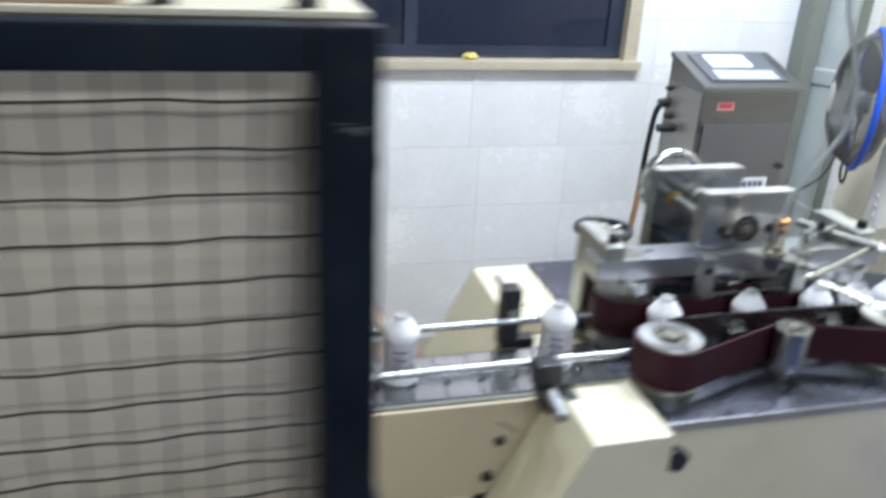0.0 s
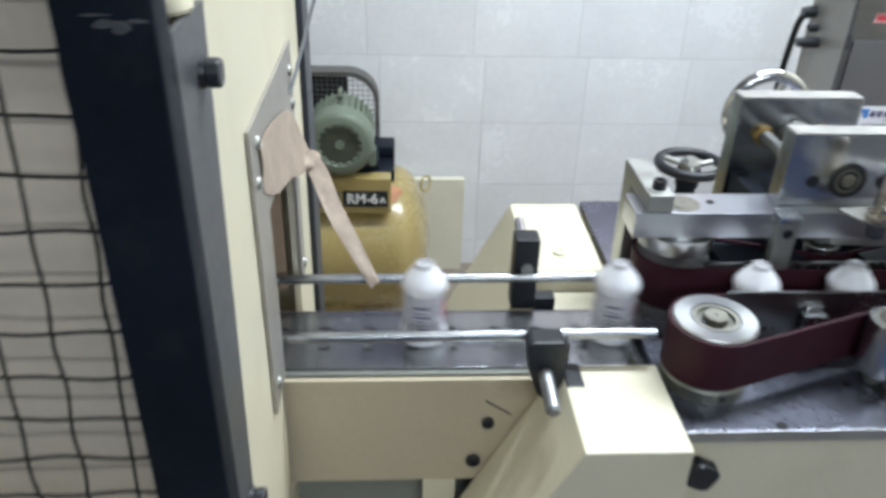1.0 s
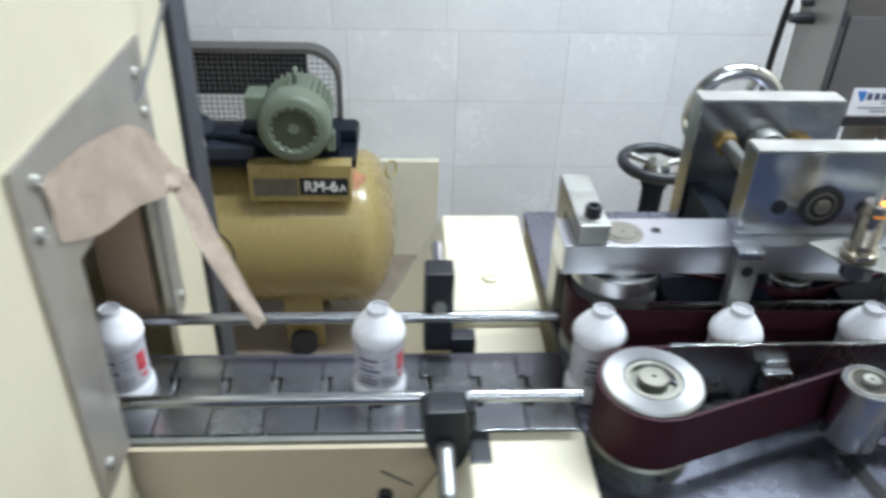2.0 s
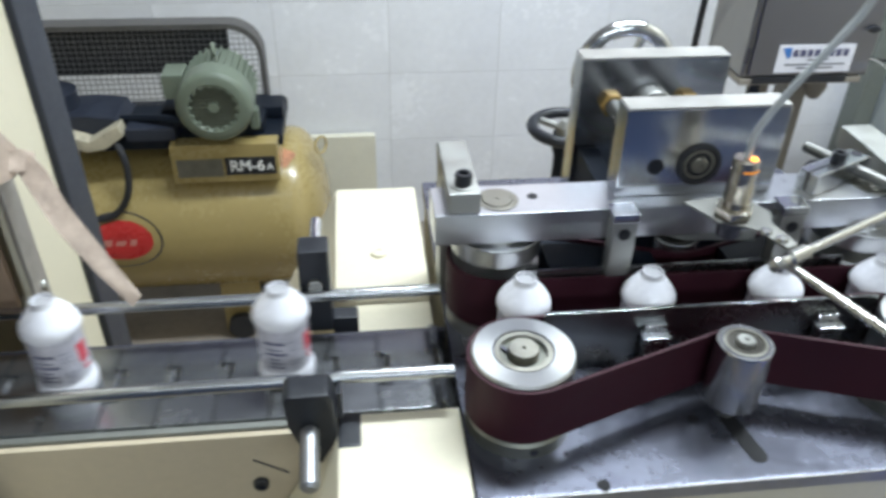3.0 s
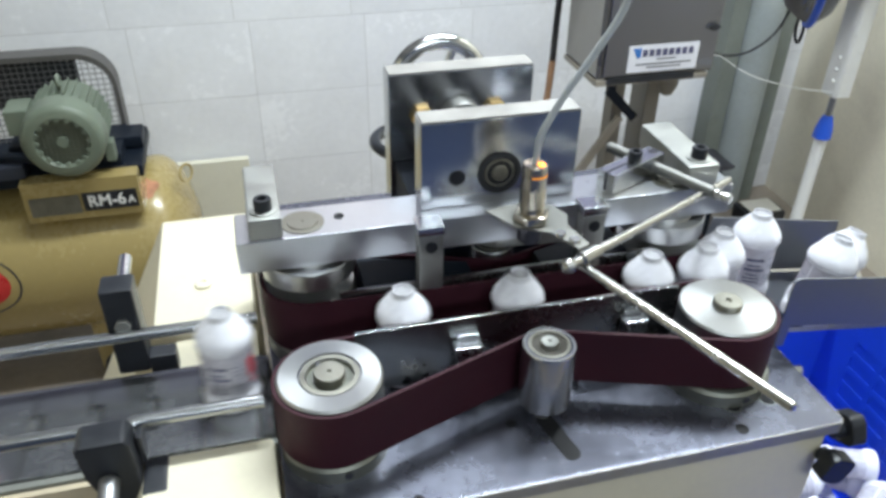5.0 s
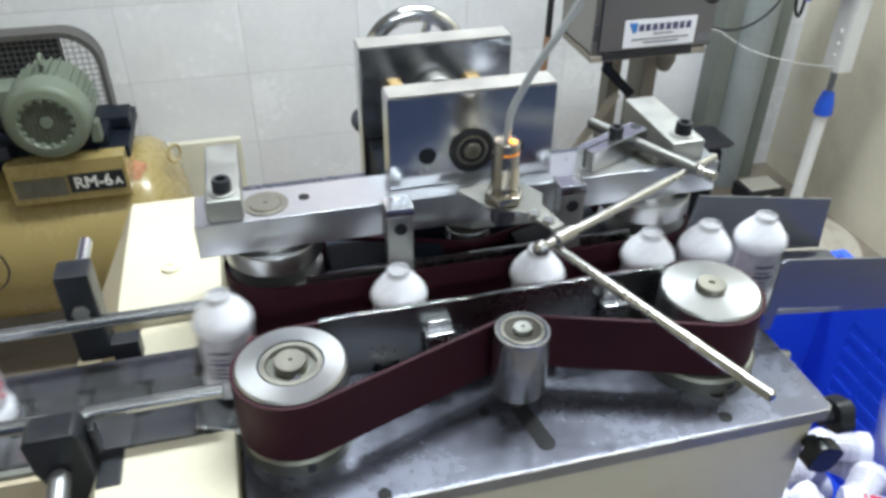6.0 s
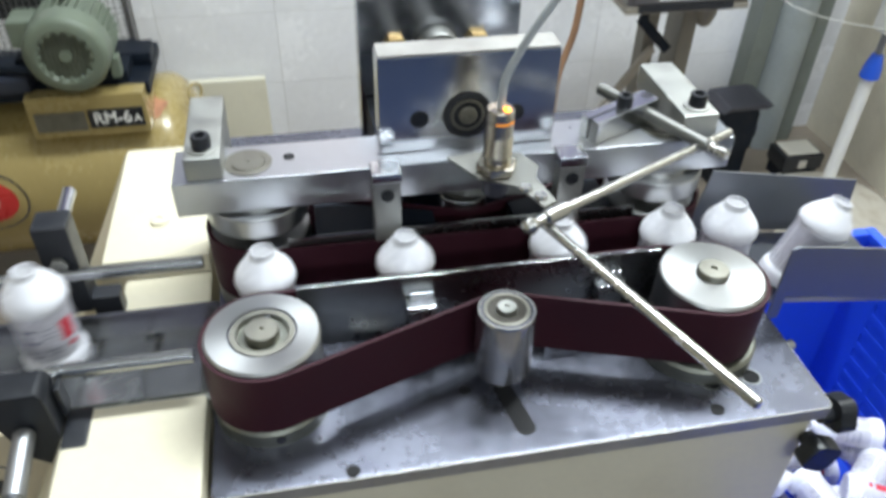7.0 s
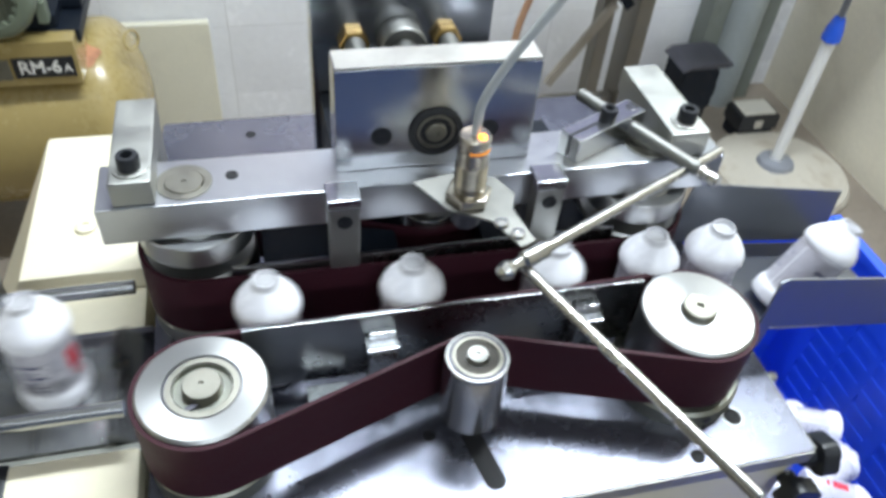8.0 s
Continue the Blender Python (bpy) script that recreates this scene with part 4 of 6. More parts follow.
HX0 = -1.98
DARKPOST = material("dark_grey_post", (0.035, 0.04, 0.055), 0.4, 0.3, 0.12, 18, 200, 0.04)
BEIGE = material("beige_paint", (0.80, 0.69, 0.55), 0.5, 0.0, 0.07, 5, 160, 0.05, dirt=0.2, dirt_colour=(0.40, 0.34, 0.25))
housing = thing("labelling_machine", (-0.9, 0.68, 0), "tall cream machine housing around the infeed conveyor", "machine")
PY0, PY1, PZ1 = 0.632, 0.775, 1.066


def pierced(x0, x1, ys, zs, holes):
    """A plate across x on a grid of cut lines, with the cells in holes left open."""
    bm = bmesh.new()
    vs = {}

    def vert(s, i, j):
        if (s, i, j) not in vs:
            vs[s, i, j] = bm.verts.new(((x0, x1)[s], ys[i], zs[j]))
        return vs[s, i, j]

    solid = {(i, j) for i in range(len(ys) - 1) for j in range(len(zs) - 1)} - set(holes)
    for i, j in sorted(solid):
        bm.faces.new([vert(1, *c) for c in ((i, j), (i + 1, j), (i + 1, j + 1), (i, j + 1))])
        bm.faces.new([vert(0, *c) for c in ((i, j), (i, j + 1), (i + 1, j + 1), (i + 1, j))])
        for di, dj, a, b in ((-1, 0, (i, j), (i, j + 1)), (1, 0, (i + 1, j + 1), (i + 1, j)), (0, -1, (i + 1, j), (i, j)), (0, 1, (i, j + 1), (i + 1, j + 1))):
            if (i + di, j + dj) not in solid:
                bm.faces.new((vert(1, *a), vert(1, *b), vert(0, *b), vert(0, *a)))
    bmesh.ops.recalc_face_normals(bm, faces=bm.faces[:])
    return bm


bm = pierced(HX - 0.006, HX, (HY0, PY0, PY1, HY1), (0.05, 0.775, PZ1, HZ), [(1, 1)])
part("end_panel", bm, CREAM, housing, "cream end panel with the bottle port", smooth=0)
part("front_panel", box(HX0, HX - 0.007, HY0, HY0 + 0.005, 0.05, HZ, 0.001), BEIGE, housing, "dull beige front panel behind the mesh door")
part("rear_panel", box(HX0, HX - 0.007, HY1 - 0.005, HY1, 0.05, HZ, 0.001), CREAM, housing)
part("roof_panel", box(HX0, HX + 0.002, HY0 - 0.02, HY1, HZ, HZ + 0.004, 0.001), CREAM, housing, "cream roof panel")
part("far_panel", box(HX0 - 0.005, HX0 - 0.0005, HY0, HY1, 0.05, HZ, 0.001), CREAM, housing)
part("infeed_bed", box(HX0 + 0.01, -0.17, 0.64, 0.753, 0.85, TOP, 0.001), STEEL, housing)
part("bed_leg", box(-0.9, -0.84, 0.66, 0.73, 0.0, 0.85, 0.002), DARKSTEEL, housing)
for y in (HY0 + 0.02, HY1 - 0.03):
    for x in (HX0 + 0.02, HX - 0.06):
        part("foot", box(x, x + 0.04, y - 0.015, y + 0.025, 0, 0.05, 0.002), RUBBER, housing)
for x, y in ((0.096, 0.489), (0.014, 0.489), (-0.30, 0.49)):
    part("roof_knob", turned([(0.008, 0), (0.008, 0.004), (0.0095, 0.006), (0.0095, 0.014), (0.008, 0.016)], (x, y, HZ + 0.004), seg=20), BLACKPLASTIC, housing, "black knob")
part("corner_post", box(HX - 0.014, HX + 0.006, HY1 + 0.001, HY1 + 0.050, 0.0, 1.75, 0.003), DARKPOST, housing, "dark grey corner post")
# bolted port plate
AY0, AY1, AZ0, AZ1 = 0.588, 0.797, 0.911, 1.139
bm = pierced(HX + 0.0005, HX + 0.0030, (AY0, PY0 + 0.003, PY1 - 0.003, AY1), (AZ0, PZ1 - 0.005, AZ1), [(1, 0)])
pp = part("port_plate", bm, material("dull_steel_plate", (0.46, 0.435, 0.40), 0.48, 0.7, 0.1, 20, 160, 0.05, dirt=0.3), housing, "dull steel plate around the bottle port")
for y, z in ((0.609, 1.124), (0.600, 1.099), (0.777, 1.119), (0.783, 1.088), (0.603, 0.930), (0.788, 0.925)):
    bm = turned([(0.0046, 0), (0.0046, 0.0014), (0.0036, 0.0026), (0.0016, 0.0030), (0.0012, 0.0022), (0, 0.0022)], (HX + 0.003, y, z), (1, 0, 0), 18)
    part("bolt", bm, ZINC, pp)
CARD = material("brown_cardboard", (0.42, 0.30, 0.21), 0.8, 0.0, 0.12, 14, 160, 0.1)
part("port_flap", box(HX - 0.050, HX - 0.012, PY1 - 0.004, PY1 + 0.002, 0.905, 1.10, 0.0006), CARD, housing, "brown cardboard lining of the port")
part("port_flap", box(HX - 0.052, HX - 0.048, PY0 + 0.02, PY1 - 0.005, 0.990, 1.10, 0.0006), CARD, housing, "brown cardboard lining of the port")
carton = thing("cardboard_sheet", (-0.35, 0.62, HZ + 0.004), "brown cardboard sheet lying on the machine roof", "cardboard")
part("sheet", box(-0.75, -0.006, 0.478, 0.80, HZ + 0.0042, HZ + 0.0085, 0.001), CARD, carton)

# beige tape stuck over the port, its end hanging out over the rail
TAPE = material("beige_paper_tape", (0.45, 0.36, 0.295), 0.75, 0.0, 0.16, 40, 200, 0.3, dirt=0.3, dirt_colour=(0.30, 0.22, 0.17))
tape = thing("paper_tape", (0.14, 0.70, 1.07), "torn beige paper tape hanging over the bottle port", "tape")


def sheet(rows, thick, steps=5):
    """A thin bent strip through pairs of edge points."""
    fine = []
    for i in range(len(rows) - 1):
        r0, r1, r2, r3 = rows[max(i - 1, 0)], rows[i], rows[i + 1], rows[min(i + 2, len(rows) - 1)]
        for k in range(steps):
            t = k / steps
            fine.append([0.5 * (2 * Vector(b) + (Vector(c) - Vector(a)) * t + (2 * Vector(a) - 5 * Vector(b) + 4 * Vector(c) - Vector(d)) * t * t + (3 * Vector(b) - Vector(a) - 3 * Vector(c) + Vector(d)) * t ** 3)
                         for a, b, c, d in zip(r0, r1, r2, r3)])
    fine.append([Vector(p) for p in rows[-1]])
    bm = bmesh.new()
    top, low = [], []
    for i, (a, b) in enumerate(fine):
        na, nb = fine[min(i + 1, len(fine) - 1)], fine[max(i - 1, 0)]
        n = (b - a).cross(na[0] - nb[0]).normalized() * thick
        line = [a.lerp(b, k / 6) for k in range(7)]
        line = [p + n * 7 * noise.noise(p * 70) * min(1.0, k, 6 - k) for k, p in enumerate(line)]
        top.append([bm.verts.new(p + n) for p in line])
        low.append([bm.verts.new(p - n) for p in line])
    for i in range(len(fine) - 1):
        for k in range(6):
            bm.faces.new((top[i][k], top[i][k + 1], top[i + 1][k + 1], top[i + 1][k]))
            bm.faces.new((low[i][k], low[i + 1][k], low[i + 1][k + 1], low[i][k + 1]))
        for k in (0, 6):
            bm.faces.new((top[i][k], top[i + 1][k], low[i + 1][k], low[i][k]))
    for i in (0, len(fine) - 1):
        for k in range(6):
            bm.faces.new((top[i][k], low[i][k], low[i][k + 1], top[i][k + 1]))
    return bm


part("tape_cover", sheet([((HX + 0.004, 0.612, 1.122), (HX + 0.004, 0.618, 1.083)), ((HX + 0.0046, 0.664, 1.116), (HX + 0.005, 0.663, 1.061)), ((HX + 0.005, 0.732, 1.100), (HX + 0.006, 0.724, 1.044)),
                          ((HX + 0.0065, 0.768, 1.080), (HX + 0.008, 0.760, 1.030)), ((HX + 0.010, 0.786, 1.056), (HX + 0.012, 0.778, 1.026)), ((HX + 0.014, 0.794, 1.040), (HX + 0.013, 0.786, 1.026))], 0.0003), TAPE, tape, "wrinkled beige tape across the port")
part("tape_knot", sheet([((0.136, 0.782, 1.043), (0.139, 0.776, 1.029)), ((0.144, 0.790, 1.042), (0.146, 0.784, 1.028)), ((0.150, 0.797, 1.036), (0.149, 0.791, 1.027))], 0.0006), TAPE, tape, "crumpled fold of the tape")
tape_tail = part("tape_tail", sheet([((0.143, 0.795, 1.040), (0.141, 0.785, 1.026)), ((0.159, 0.786, 1.030), (0.151, 0.773, 1.018)), ((0.179, 0.764, 1.009), (0.171, 0.751, 0.999)),
                                     ((0.206, 0.741, 0.983), (0.199, 0.731, 0.975)), ((0.227, 0.725, 0.960), (0.221, 0.720, 0.954))], 0.0003), TAPE, tape, "loose torn end of the tape")

# thin cable down the end panel
cable = thing("thin_cable", (0.14, 0.80, 1.12), "thin grey cable hanging along the housing", "cable")
part("cord", tube([(0.131, 0.772, 1.100), (0.136, 0.785, 1.115), (0.146, 0.81, 1.150), (0.165, 0.845, 1.22), (0.182, 0.862, 1.33), (0.180, 0.868, 1.5), (0.16, 0.87, 1.74)], 0.0016, 8), GALV, cable)

# ---- mesh door ----
door = thing("mesh_door", (-0.35, 0.455, 0.90), "black framed guard door with wire mesh on the housing", "door")
DX0, DX1, DZ0, DZ1, DW = -0.75, 0.1325, 0.905, 1.3010, 0.0385
part("door_stile", box(DX1 - DW, DX1, 0.432, 0.452, DZ0, DZ1, 0.003), BLACKPAINT, door, "black painted frame bar, scuffed")
part("door_stile", box(DX0, DX0 + DW, 0.432, 0.452, DZ0, DZ1, 0.003), BLACKPAINT, door)
part("door_rail", box(DX0 + DW, DX1 - DW, 0.432, 0.452, DZ1 - 0.025, DZ1, 0.003), BLACKPAINT, door)
part("door_rail", box(DX0 + DW, DX1 - DW, 0.432, 0.452, DZ0, DZ0 + 0.043, 0.003), BLACKPAINT, door)
for x0, z0, w, h in ((0.1095, 1.2435, 0.010, 0.0030), (0.1165, 1.2415, 0.007, 0.0045), (0.1215, 1.2450, 0.009, 0.0016), (0.105, 1.2475, 0.012, 0.0009)):
    part("scuff", sheet([((x0, 0.4317, z0 + h * 0.3), (x0, 0.4317, z0)), ((x0 + 0.4 * w, 0.4316, z0 + h), (x0 + 0.4 * w, 0.4316, z0 - 0.2 * h)), ((x0 + w, 0.4317, z0 + 0.5 * h), (x0 + w, 0.4317, z0 + 0.2 * h))], 0.0001), material("worn_bare_metal", (0.085, 0.088, 0.095), 0.5, 0.3) if "worn_bare_metal" not in MATS else MATS["worn_bare_metal"], door)
WIRE = material("grey_wire", (0.060, 0.054, 0.048), 0.5, 0.6, 0.2, 60, 300)
x = 0.0835
n = 0
while x > DX0 + DW:
    pts = [(x + 0.046 * (0.0276 * q - 0.1787) + 0.0006 * math.sin(q * 2.6 + n), 0.4475 + 0.0011 * (-1) ** (q + n), DZ0 + 0.0134 + 0.0276 * q) for q in range(14)]
    part("wire", tube(pts, 0.00100, 6, smooth_steps=3), WIRE, door)
    x -= 0.0270
    n += 1
for q in range(12):
    z = DZ0 + 0.0768 + 0.0276 * q
    pts = [(DX0 + DW - 0.01 + 0.0294 * i, 0.4475 - 0.0011 * (-1) ** (q + i), z + 0.0007 * math.sin(i * 1.7 + q)) for i in range(29)]
    part("wire", tube(pts, 0.00100, 6, smooth_steps=3), WIRE, door)
side = part("door_channel", prism([(0.4525, DZ0), (0.482, DZ0), (0.5110, 1.236), (0.4525, 1.236)], "x", DX1 - 0.004, DX1 - 0.0005, 0.0008), material("dark_channel_paint", (0.105, 0.108, 0.118), 0.42, 0.3, 0.12, 14, 200, 0.05, dirt=0.2, dirt_colour=(0.06, 0.06, 0.06)), door, "grey steel hinge channel")
for y, z in ((0.4900, 1.208), (0.4740, 0.946)):
    bm = turned([(0.0075, 0), (0.0070, 0.003), (0.0056, 0.003), (0.0056, 0.0040), (0.0070, 0.0040), (0.0070, 0.0085), (0.0062, 0.0095)], (DX1 - 0.0005, y, z), (1, 0, 0), 20)
    part("hinge_bolt", bm, BLACKPLASTIC, side, "black hinge bolt")
part("corner_cap", turned([(0.012, 0), (0.013, 0.002), (0.011, 0.010), (0.005, 0.015)], (DX1 - 0.012, 0.486, 1.2365), seg=20), CREAM, door, "cream rounded cap")

# ---- photo sensor on crossed rods ----
sensor = thing("photo_sensor_stand", (0.735, 0.755, BZT), "small metal photo sensor on crossed steel rods", "sensor")


def turned_box(cx, cy, cz, lx, ly, lz, rz, bevel=0.001, rx=0, ry=0):
    bm = box(-lx / 2, lx / 2, -ly / 2, ly / 2, -lz / 2, lz / 2, bevel)
    bm.transform(pose(cx, cy, cz, rx, ry, rz))
    return bm


cb = part("clamp_block", turned_box(0.7345, 0.7535, BZT + 0.0085, 0.062, 0.0165, 0.017, 26, 0.0012), STEEL, sensor, "split steel clamp block")
part("clamp_gap", turned_box(0.7180, 0.7454, BZT + 0.0095, 0.026, 0.0022, 0.0152, 26, 0), BLACKPLASTIC, cb)
socket_bolt(cb, (0.7370, 0.7548, BZT + 0.017), r=0.0055, h=0.0075)
part("block_hole", turned([(0.0042, 0.0001), (0.0038, 0.0006), (0.003, 0.0006), (0.0028, 0.0002), (0, 0.0002)], (0.7580, 0.7650, BZT + 0.017), seg=20), DARKSTEEL, cb)
part("thick_rod", rod((0.735, 0.797, 1.0185), (0.7795, 0.7060, 1.0185), 0.0045), DULL, sensor, "dull steel rod")
part("rod_tip", turned([(0.0045, 0), (0.0045, 0.003), (0.0030, 0.0035), (0.0030, 0.006), (0.0042, 0.0062), (0.0044, 0.012), (0.003, 0.0128)], (0.7800, 0.7050, 1.0185), (0.44, -0.9, 0), 16), RODM, sensor)
part("cross_rod", rod((0.806, 0.7275, 1.0150), (0.6395, 0.6450, 1.0165), 0.0032), RODM, sensor, "bright steel cross rod")
part("rod_sleeve", rod((0.665, 0.6575, 1.0165), (0.648, 0.6490, 1.0165), 0.0050), RODM, sensor)
part("long_rod", rod((0.6485, 0.6560, 1.0110), (0.7100, 0.5055, 1.0080), 0.0031), RODM, sensor, "long bright steel rod pointing to the front")
part("end_ball", turned([(0, -0.0058), (0.004, -0.004), (0.0056, 0), (0.004, 0.004), (0, 0.0058)], (0.6385, 0.6445, 1.0165), (0.8, 0.4, 0), 20), RODM, sensor)
bk = part("bracket", prism([(0.604, 0.7170), (0.6185, 0.6905), (0.6400, 0.6785), (0.6500, 0.6560), (0.6590, 0.6600), (0.6540, 0.6860), (0.6590, 0.6990), (0.6520, 0.7150), (0.6300, 0.7220)], "z", 1.0190, 1.0208, 0.0004), material("pale_zinc_sheet", (0.26, 0.257, 0.24), 0.45, 1.0, 0.06, 30, 200, 0.03), sensor, "flat pale zinc bracket plate")
for x, y in ((0.6440, 0.6745), (0.6505, 0.6650)):
    part("screw", turned([(0.0042, 0), (0.0042, 0.0008), (0.0036, 0.0022), (0.001, 0.0024), (0, 0.0018)], (x, y, 1.0208), seg=18), RODM, bk)
SX, SY = 0.6315, 0.6985
SENSORM = material("tan_nickel", (0.50, 0.46, 0.39), 0.24, 1.0, 0.06, 40, 250, 0.0, rough_vary=0.04)
part("sensor_body", turned([(0.0086, 0), (0.0086, 0.0095), (0.0079, 0.0098), (0.0079, 0.0105), (0.0086, 0.0108), (0.0086, 0.0350), (0.0081, 0.0353), (0.0081, 0.0362), (0, 0.0362)], (SX, SY, 1.0208), seg=32), SENSORM, sensor, "nickel-plated cylindrical photo sensor")
for h in range(10):
    part("thread", turned([(0.0086, 0), (0.0090, 0.0005), (0.0086, 0.0010)], (SX, SY, 1.0325 + 0.0014 * h), seg=24), SENSORM, sensor)
cap = part("sensor_cap", turned([(0.0082, 0), (0.0087, 0.0006), (0.0087, 0.0058), (0.0078, 0.0068), (0.0040, 0.0072), (0, 0.0072)], (SX, SY, 1.0572), seg=32), SENSORM, sensor, "dull end cap with indicator light")
part("lock_nut", hex_nut((SX, SY, 1.0209), (0, 0, 1), 0.0130, 0.0064), SENSORM, sensor, "hexagonal lock nut")
part("lock_nut", hex_nut((SX, SY, 1.0150), (0, 0, 1), 0.0130, 0.0039), DARKSTEEL, sensor)
part("sensor_nose", turned([(0.0075, 0), (0.0086, 0.002), (0.0086, 0.0105)], (SX, SY, 1.004), seg=24), DARKSTEEL, sensor)
LED = material("orange_led", (1.0, 0.33, 0.03), 0.3, 0.0, 0.02, 60, 300, emit=5.0)
part("led", turned([(0.0024, 0), (0.0022, 0.0007), (0.0010, 0.0013), (0, 0.0014)], (SX + 0.0030, SY - 0.0036, 1.0643), seg=18), LED, cap, "glowing orange indicator light")
arc = [math.radians(-120 + 8 * k) for k in range(12)]
part("led_ring", tube([(SX + 0.0084 * math.cos(a), SY + 0.0084 * math.sin(a), 1.0566) for a in arc], 0.0007, 8, smooth_steps=1), material("dim_orange_light", (1.0, 0.33, 0.03), 0.3, 0.0, 0.02, 60, 300, emit=0.35), cap, "orange light ring under the cap")
GREYCABLE = material("grey_cable", (0.46, 0.49, 0.50), 0.45, 0.0, 0.06, 40, 200)
part("sensor_cable", tube([(SX, SY, 1.062), (0.6320, 0.6985, 1.072), (0.6330, 0.698, 1.083), (0.6390, 0.696, 1.099), (0.6480, 0.694, 1.117), (0.6640, 0.692, 1.143), (0.6765, 0.690, 1.168), (0.6790, 0.690, 1.195), (0.6720, 0.690, 1.226), (0.6550, 0.691, 1.270), (0.6440, 0.692, 1.300), (0.625, 0.695, 1.40), (0.60, 0.70, 1.9), (0.59, 0.70, 2.8)], 0.0024, 12), GREYCABLE, sensor, "grey sensor cable rising to the ceiling")

# ---- column with a black handwheel behind the machine ----
lift = thing("lift_column", (0.64, 1.135, 0), "black handwheel on a dark lead-screw column", "handwheel")
part("column", turned([(0.03, 0), (0.03, 0.03), (0.014, 0.05), (0.014, 0.84), (0.017, 0.845), (0.017, 0.868)], (0.64, 1.135, 0), seg=24), BLACKPAINT, lift)
part("wheel_rim", turned(ring_profile(0.044, 0.0072), (0.64, 1.135, 0.876), (0, 0, 1), 44), BLACKPLASTIC, lift, "black plastic wheel rim")
part("wheel_hub", turned([(0.013, 0.862), (0.014, 0.878), (0.008, 0.886)], (0.64, 1.135, 0), seg=24), ZINC, lift)
for k in range(3):
    a = 2 * math.pi * k / 3 + 0.3
    part("spoke", rod((0.64 + 0.01 * math.cos(a), 1.135 + 0.01 * math.sin(a), 0.873), (0.64 + 0.042 * math.cos(a), 1.135 + 0.042 * math.sin(a), 0.875), 0.0045, 10), ZINC, lift)

# ---- air compressor ----
TANK = material("mustard_enamel", (0.37, 0.285, 0.115), 0.26, 0.0, 0.06, 5, 90, 0.006, coat=0.3, dirt=0.05, dirt_colour=(0.30, 0.22, 0.10))
MOTORG = material("grey_green_enamel", (0.150, 0.180, 0.135), 0.42, 0.0, 0.10, 18, 150, 0.05, dirt=0.2)
MOTORD = material("motor_shadow_grey", (0.10, 0.11, 0.08), 0.6, 0.0, 0.1, 18, 150, 0.05)
comp = thing("air_compressor", (-0.1, 1.92, 0), "mustard yellow piston air compressor with grey-green motor", "compressor")
TX0, TX1, TY, TZ, TR = -0.62, 0.305, 1.945, 0.298, 0.190
prof = [(0, 0)] + [(TR * math.sin(a), 0.085 * (1 - math.cos(a))) for a in [math.pi / 2 * k / 10 for k in range(1, 11)]]
L = TX1 - TX0
prof = prof + [(TR, 0.10), (TR, L - 0.10)] + [(r, L - h) for r, h in prof[::-1]]
part("tank", turned(prof, (TX0, TY, TZ), (1, 0, 0), 64), TANK, comp, "mustard enamel air tank")
for x in (-0.52, 0.07):
    for y in (TY - 0.09, TY + 0.09):
        part("leg", prism([(x - 0.045, 0.0), (x + 0.05, 0.0), (x + 0.05, 0.17), (x - 0.045, 0.17)], "y", y - 0.004 - 0.02, y + 0.004 - 0.02, 0.001), TANK, comp)
        part("wheel", turned([(0.02, -0.012), (0.034, -0.010), (0.034, 0.010), (0.02, 0.012)], (x, y - 0.05, 0.034), (0, 1, 0), 24), RUBBER, comp)
part("valve_ring", turned(ring_profile(0.019, 0.0030), (0.292, 1.885, 0.485), (0.75, -0.6, 0.1), 28), TANK, comp, "lifting ring")
bm, rim = bmesh.new(), []
for k in range(28):
    a = 2 * math.pi * k / 28
    r = 1 + 0.16 * math.sin(3 * a + 1) + 0.09 * math.sin(7 * a)
    around = 1.105 + 0.20 * r * math.sin(a)
    rim.append(bm.verts.new((0.190 + 0.037 * r * math.cos(a), TY - (TR + 0.0012) * math.cos(around), TZ + (TR + 0.0012) * math.sin(around))))
mid = bm.verts.new((0.190, TY - (TR + 0.0012) * math.cos(1.105), TZ + (TR + 0.0012) * math.sin(1.105)))
for k in range(28):
    bm.faces.new((mid, rim[k], rim[(k + 1) % 28]))
part("red_patch", bm, material("red_stain", (0.50, 0.24, 0.14), 0.4, 0.0, 0.3, 40, 200), comp, "faded pink stain")
# platform, motor
part("motor_platform", box(-0.25, 0.215, 1.82, 2.02, 0.520, 0.546, 0.003), BLACKPAINT, comp, "black motor platform")
part("platform_rail", box(-0.05, 0.215, 1.90, 1.97, 0.548, 0.575, 0.006), BLACKPAINT, comp)
br = part("platform_bracket", box(-0.018, 0.207, 1.783, 1.90, 0.455, 0.545, 0.004), TANK, comp, "yellow bracket with type plates")
part("type_plate", box(-0.008, 0.088, 1.7808, 1.783, 0.470, 0.512, 0.0006), material("grey_type_plate", (0.17, 0.165, 0.135), 0.5, 0.4, 0.2, 60, 200), br, "worn grey data plate")
part("model_plate", box(0.093, 0.199, 1.7804, 1.783, 0.473, 0.514, 0.0006), BLACKPLASTIC, br, "black model plate")
WHITEINK = material("white_ink", (0.78, 0.78, 0.76), 0.4, 0.0, 0.03, 60, 200)
text_mesh("RM-6", 0.034, Matrix.Translation((0.139, 1.7800, 0.4935)) @ pose(0, 0, 0, 90, 0, 0) @ Matrix.Diagonal((0.98, 1.05, 1, 1)), br, WHITEINK, depth=0.0004)
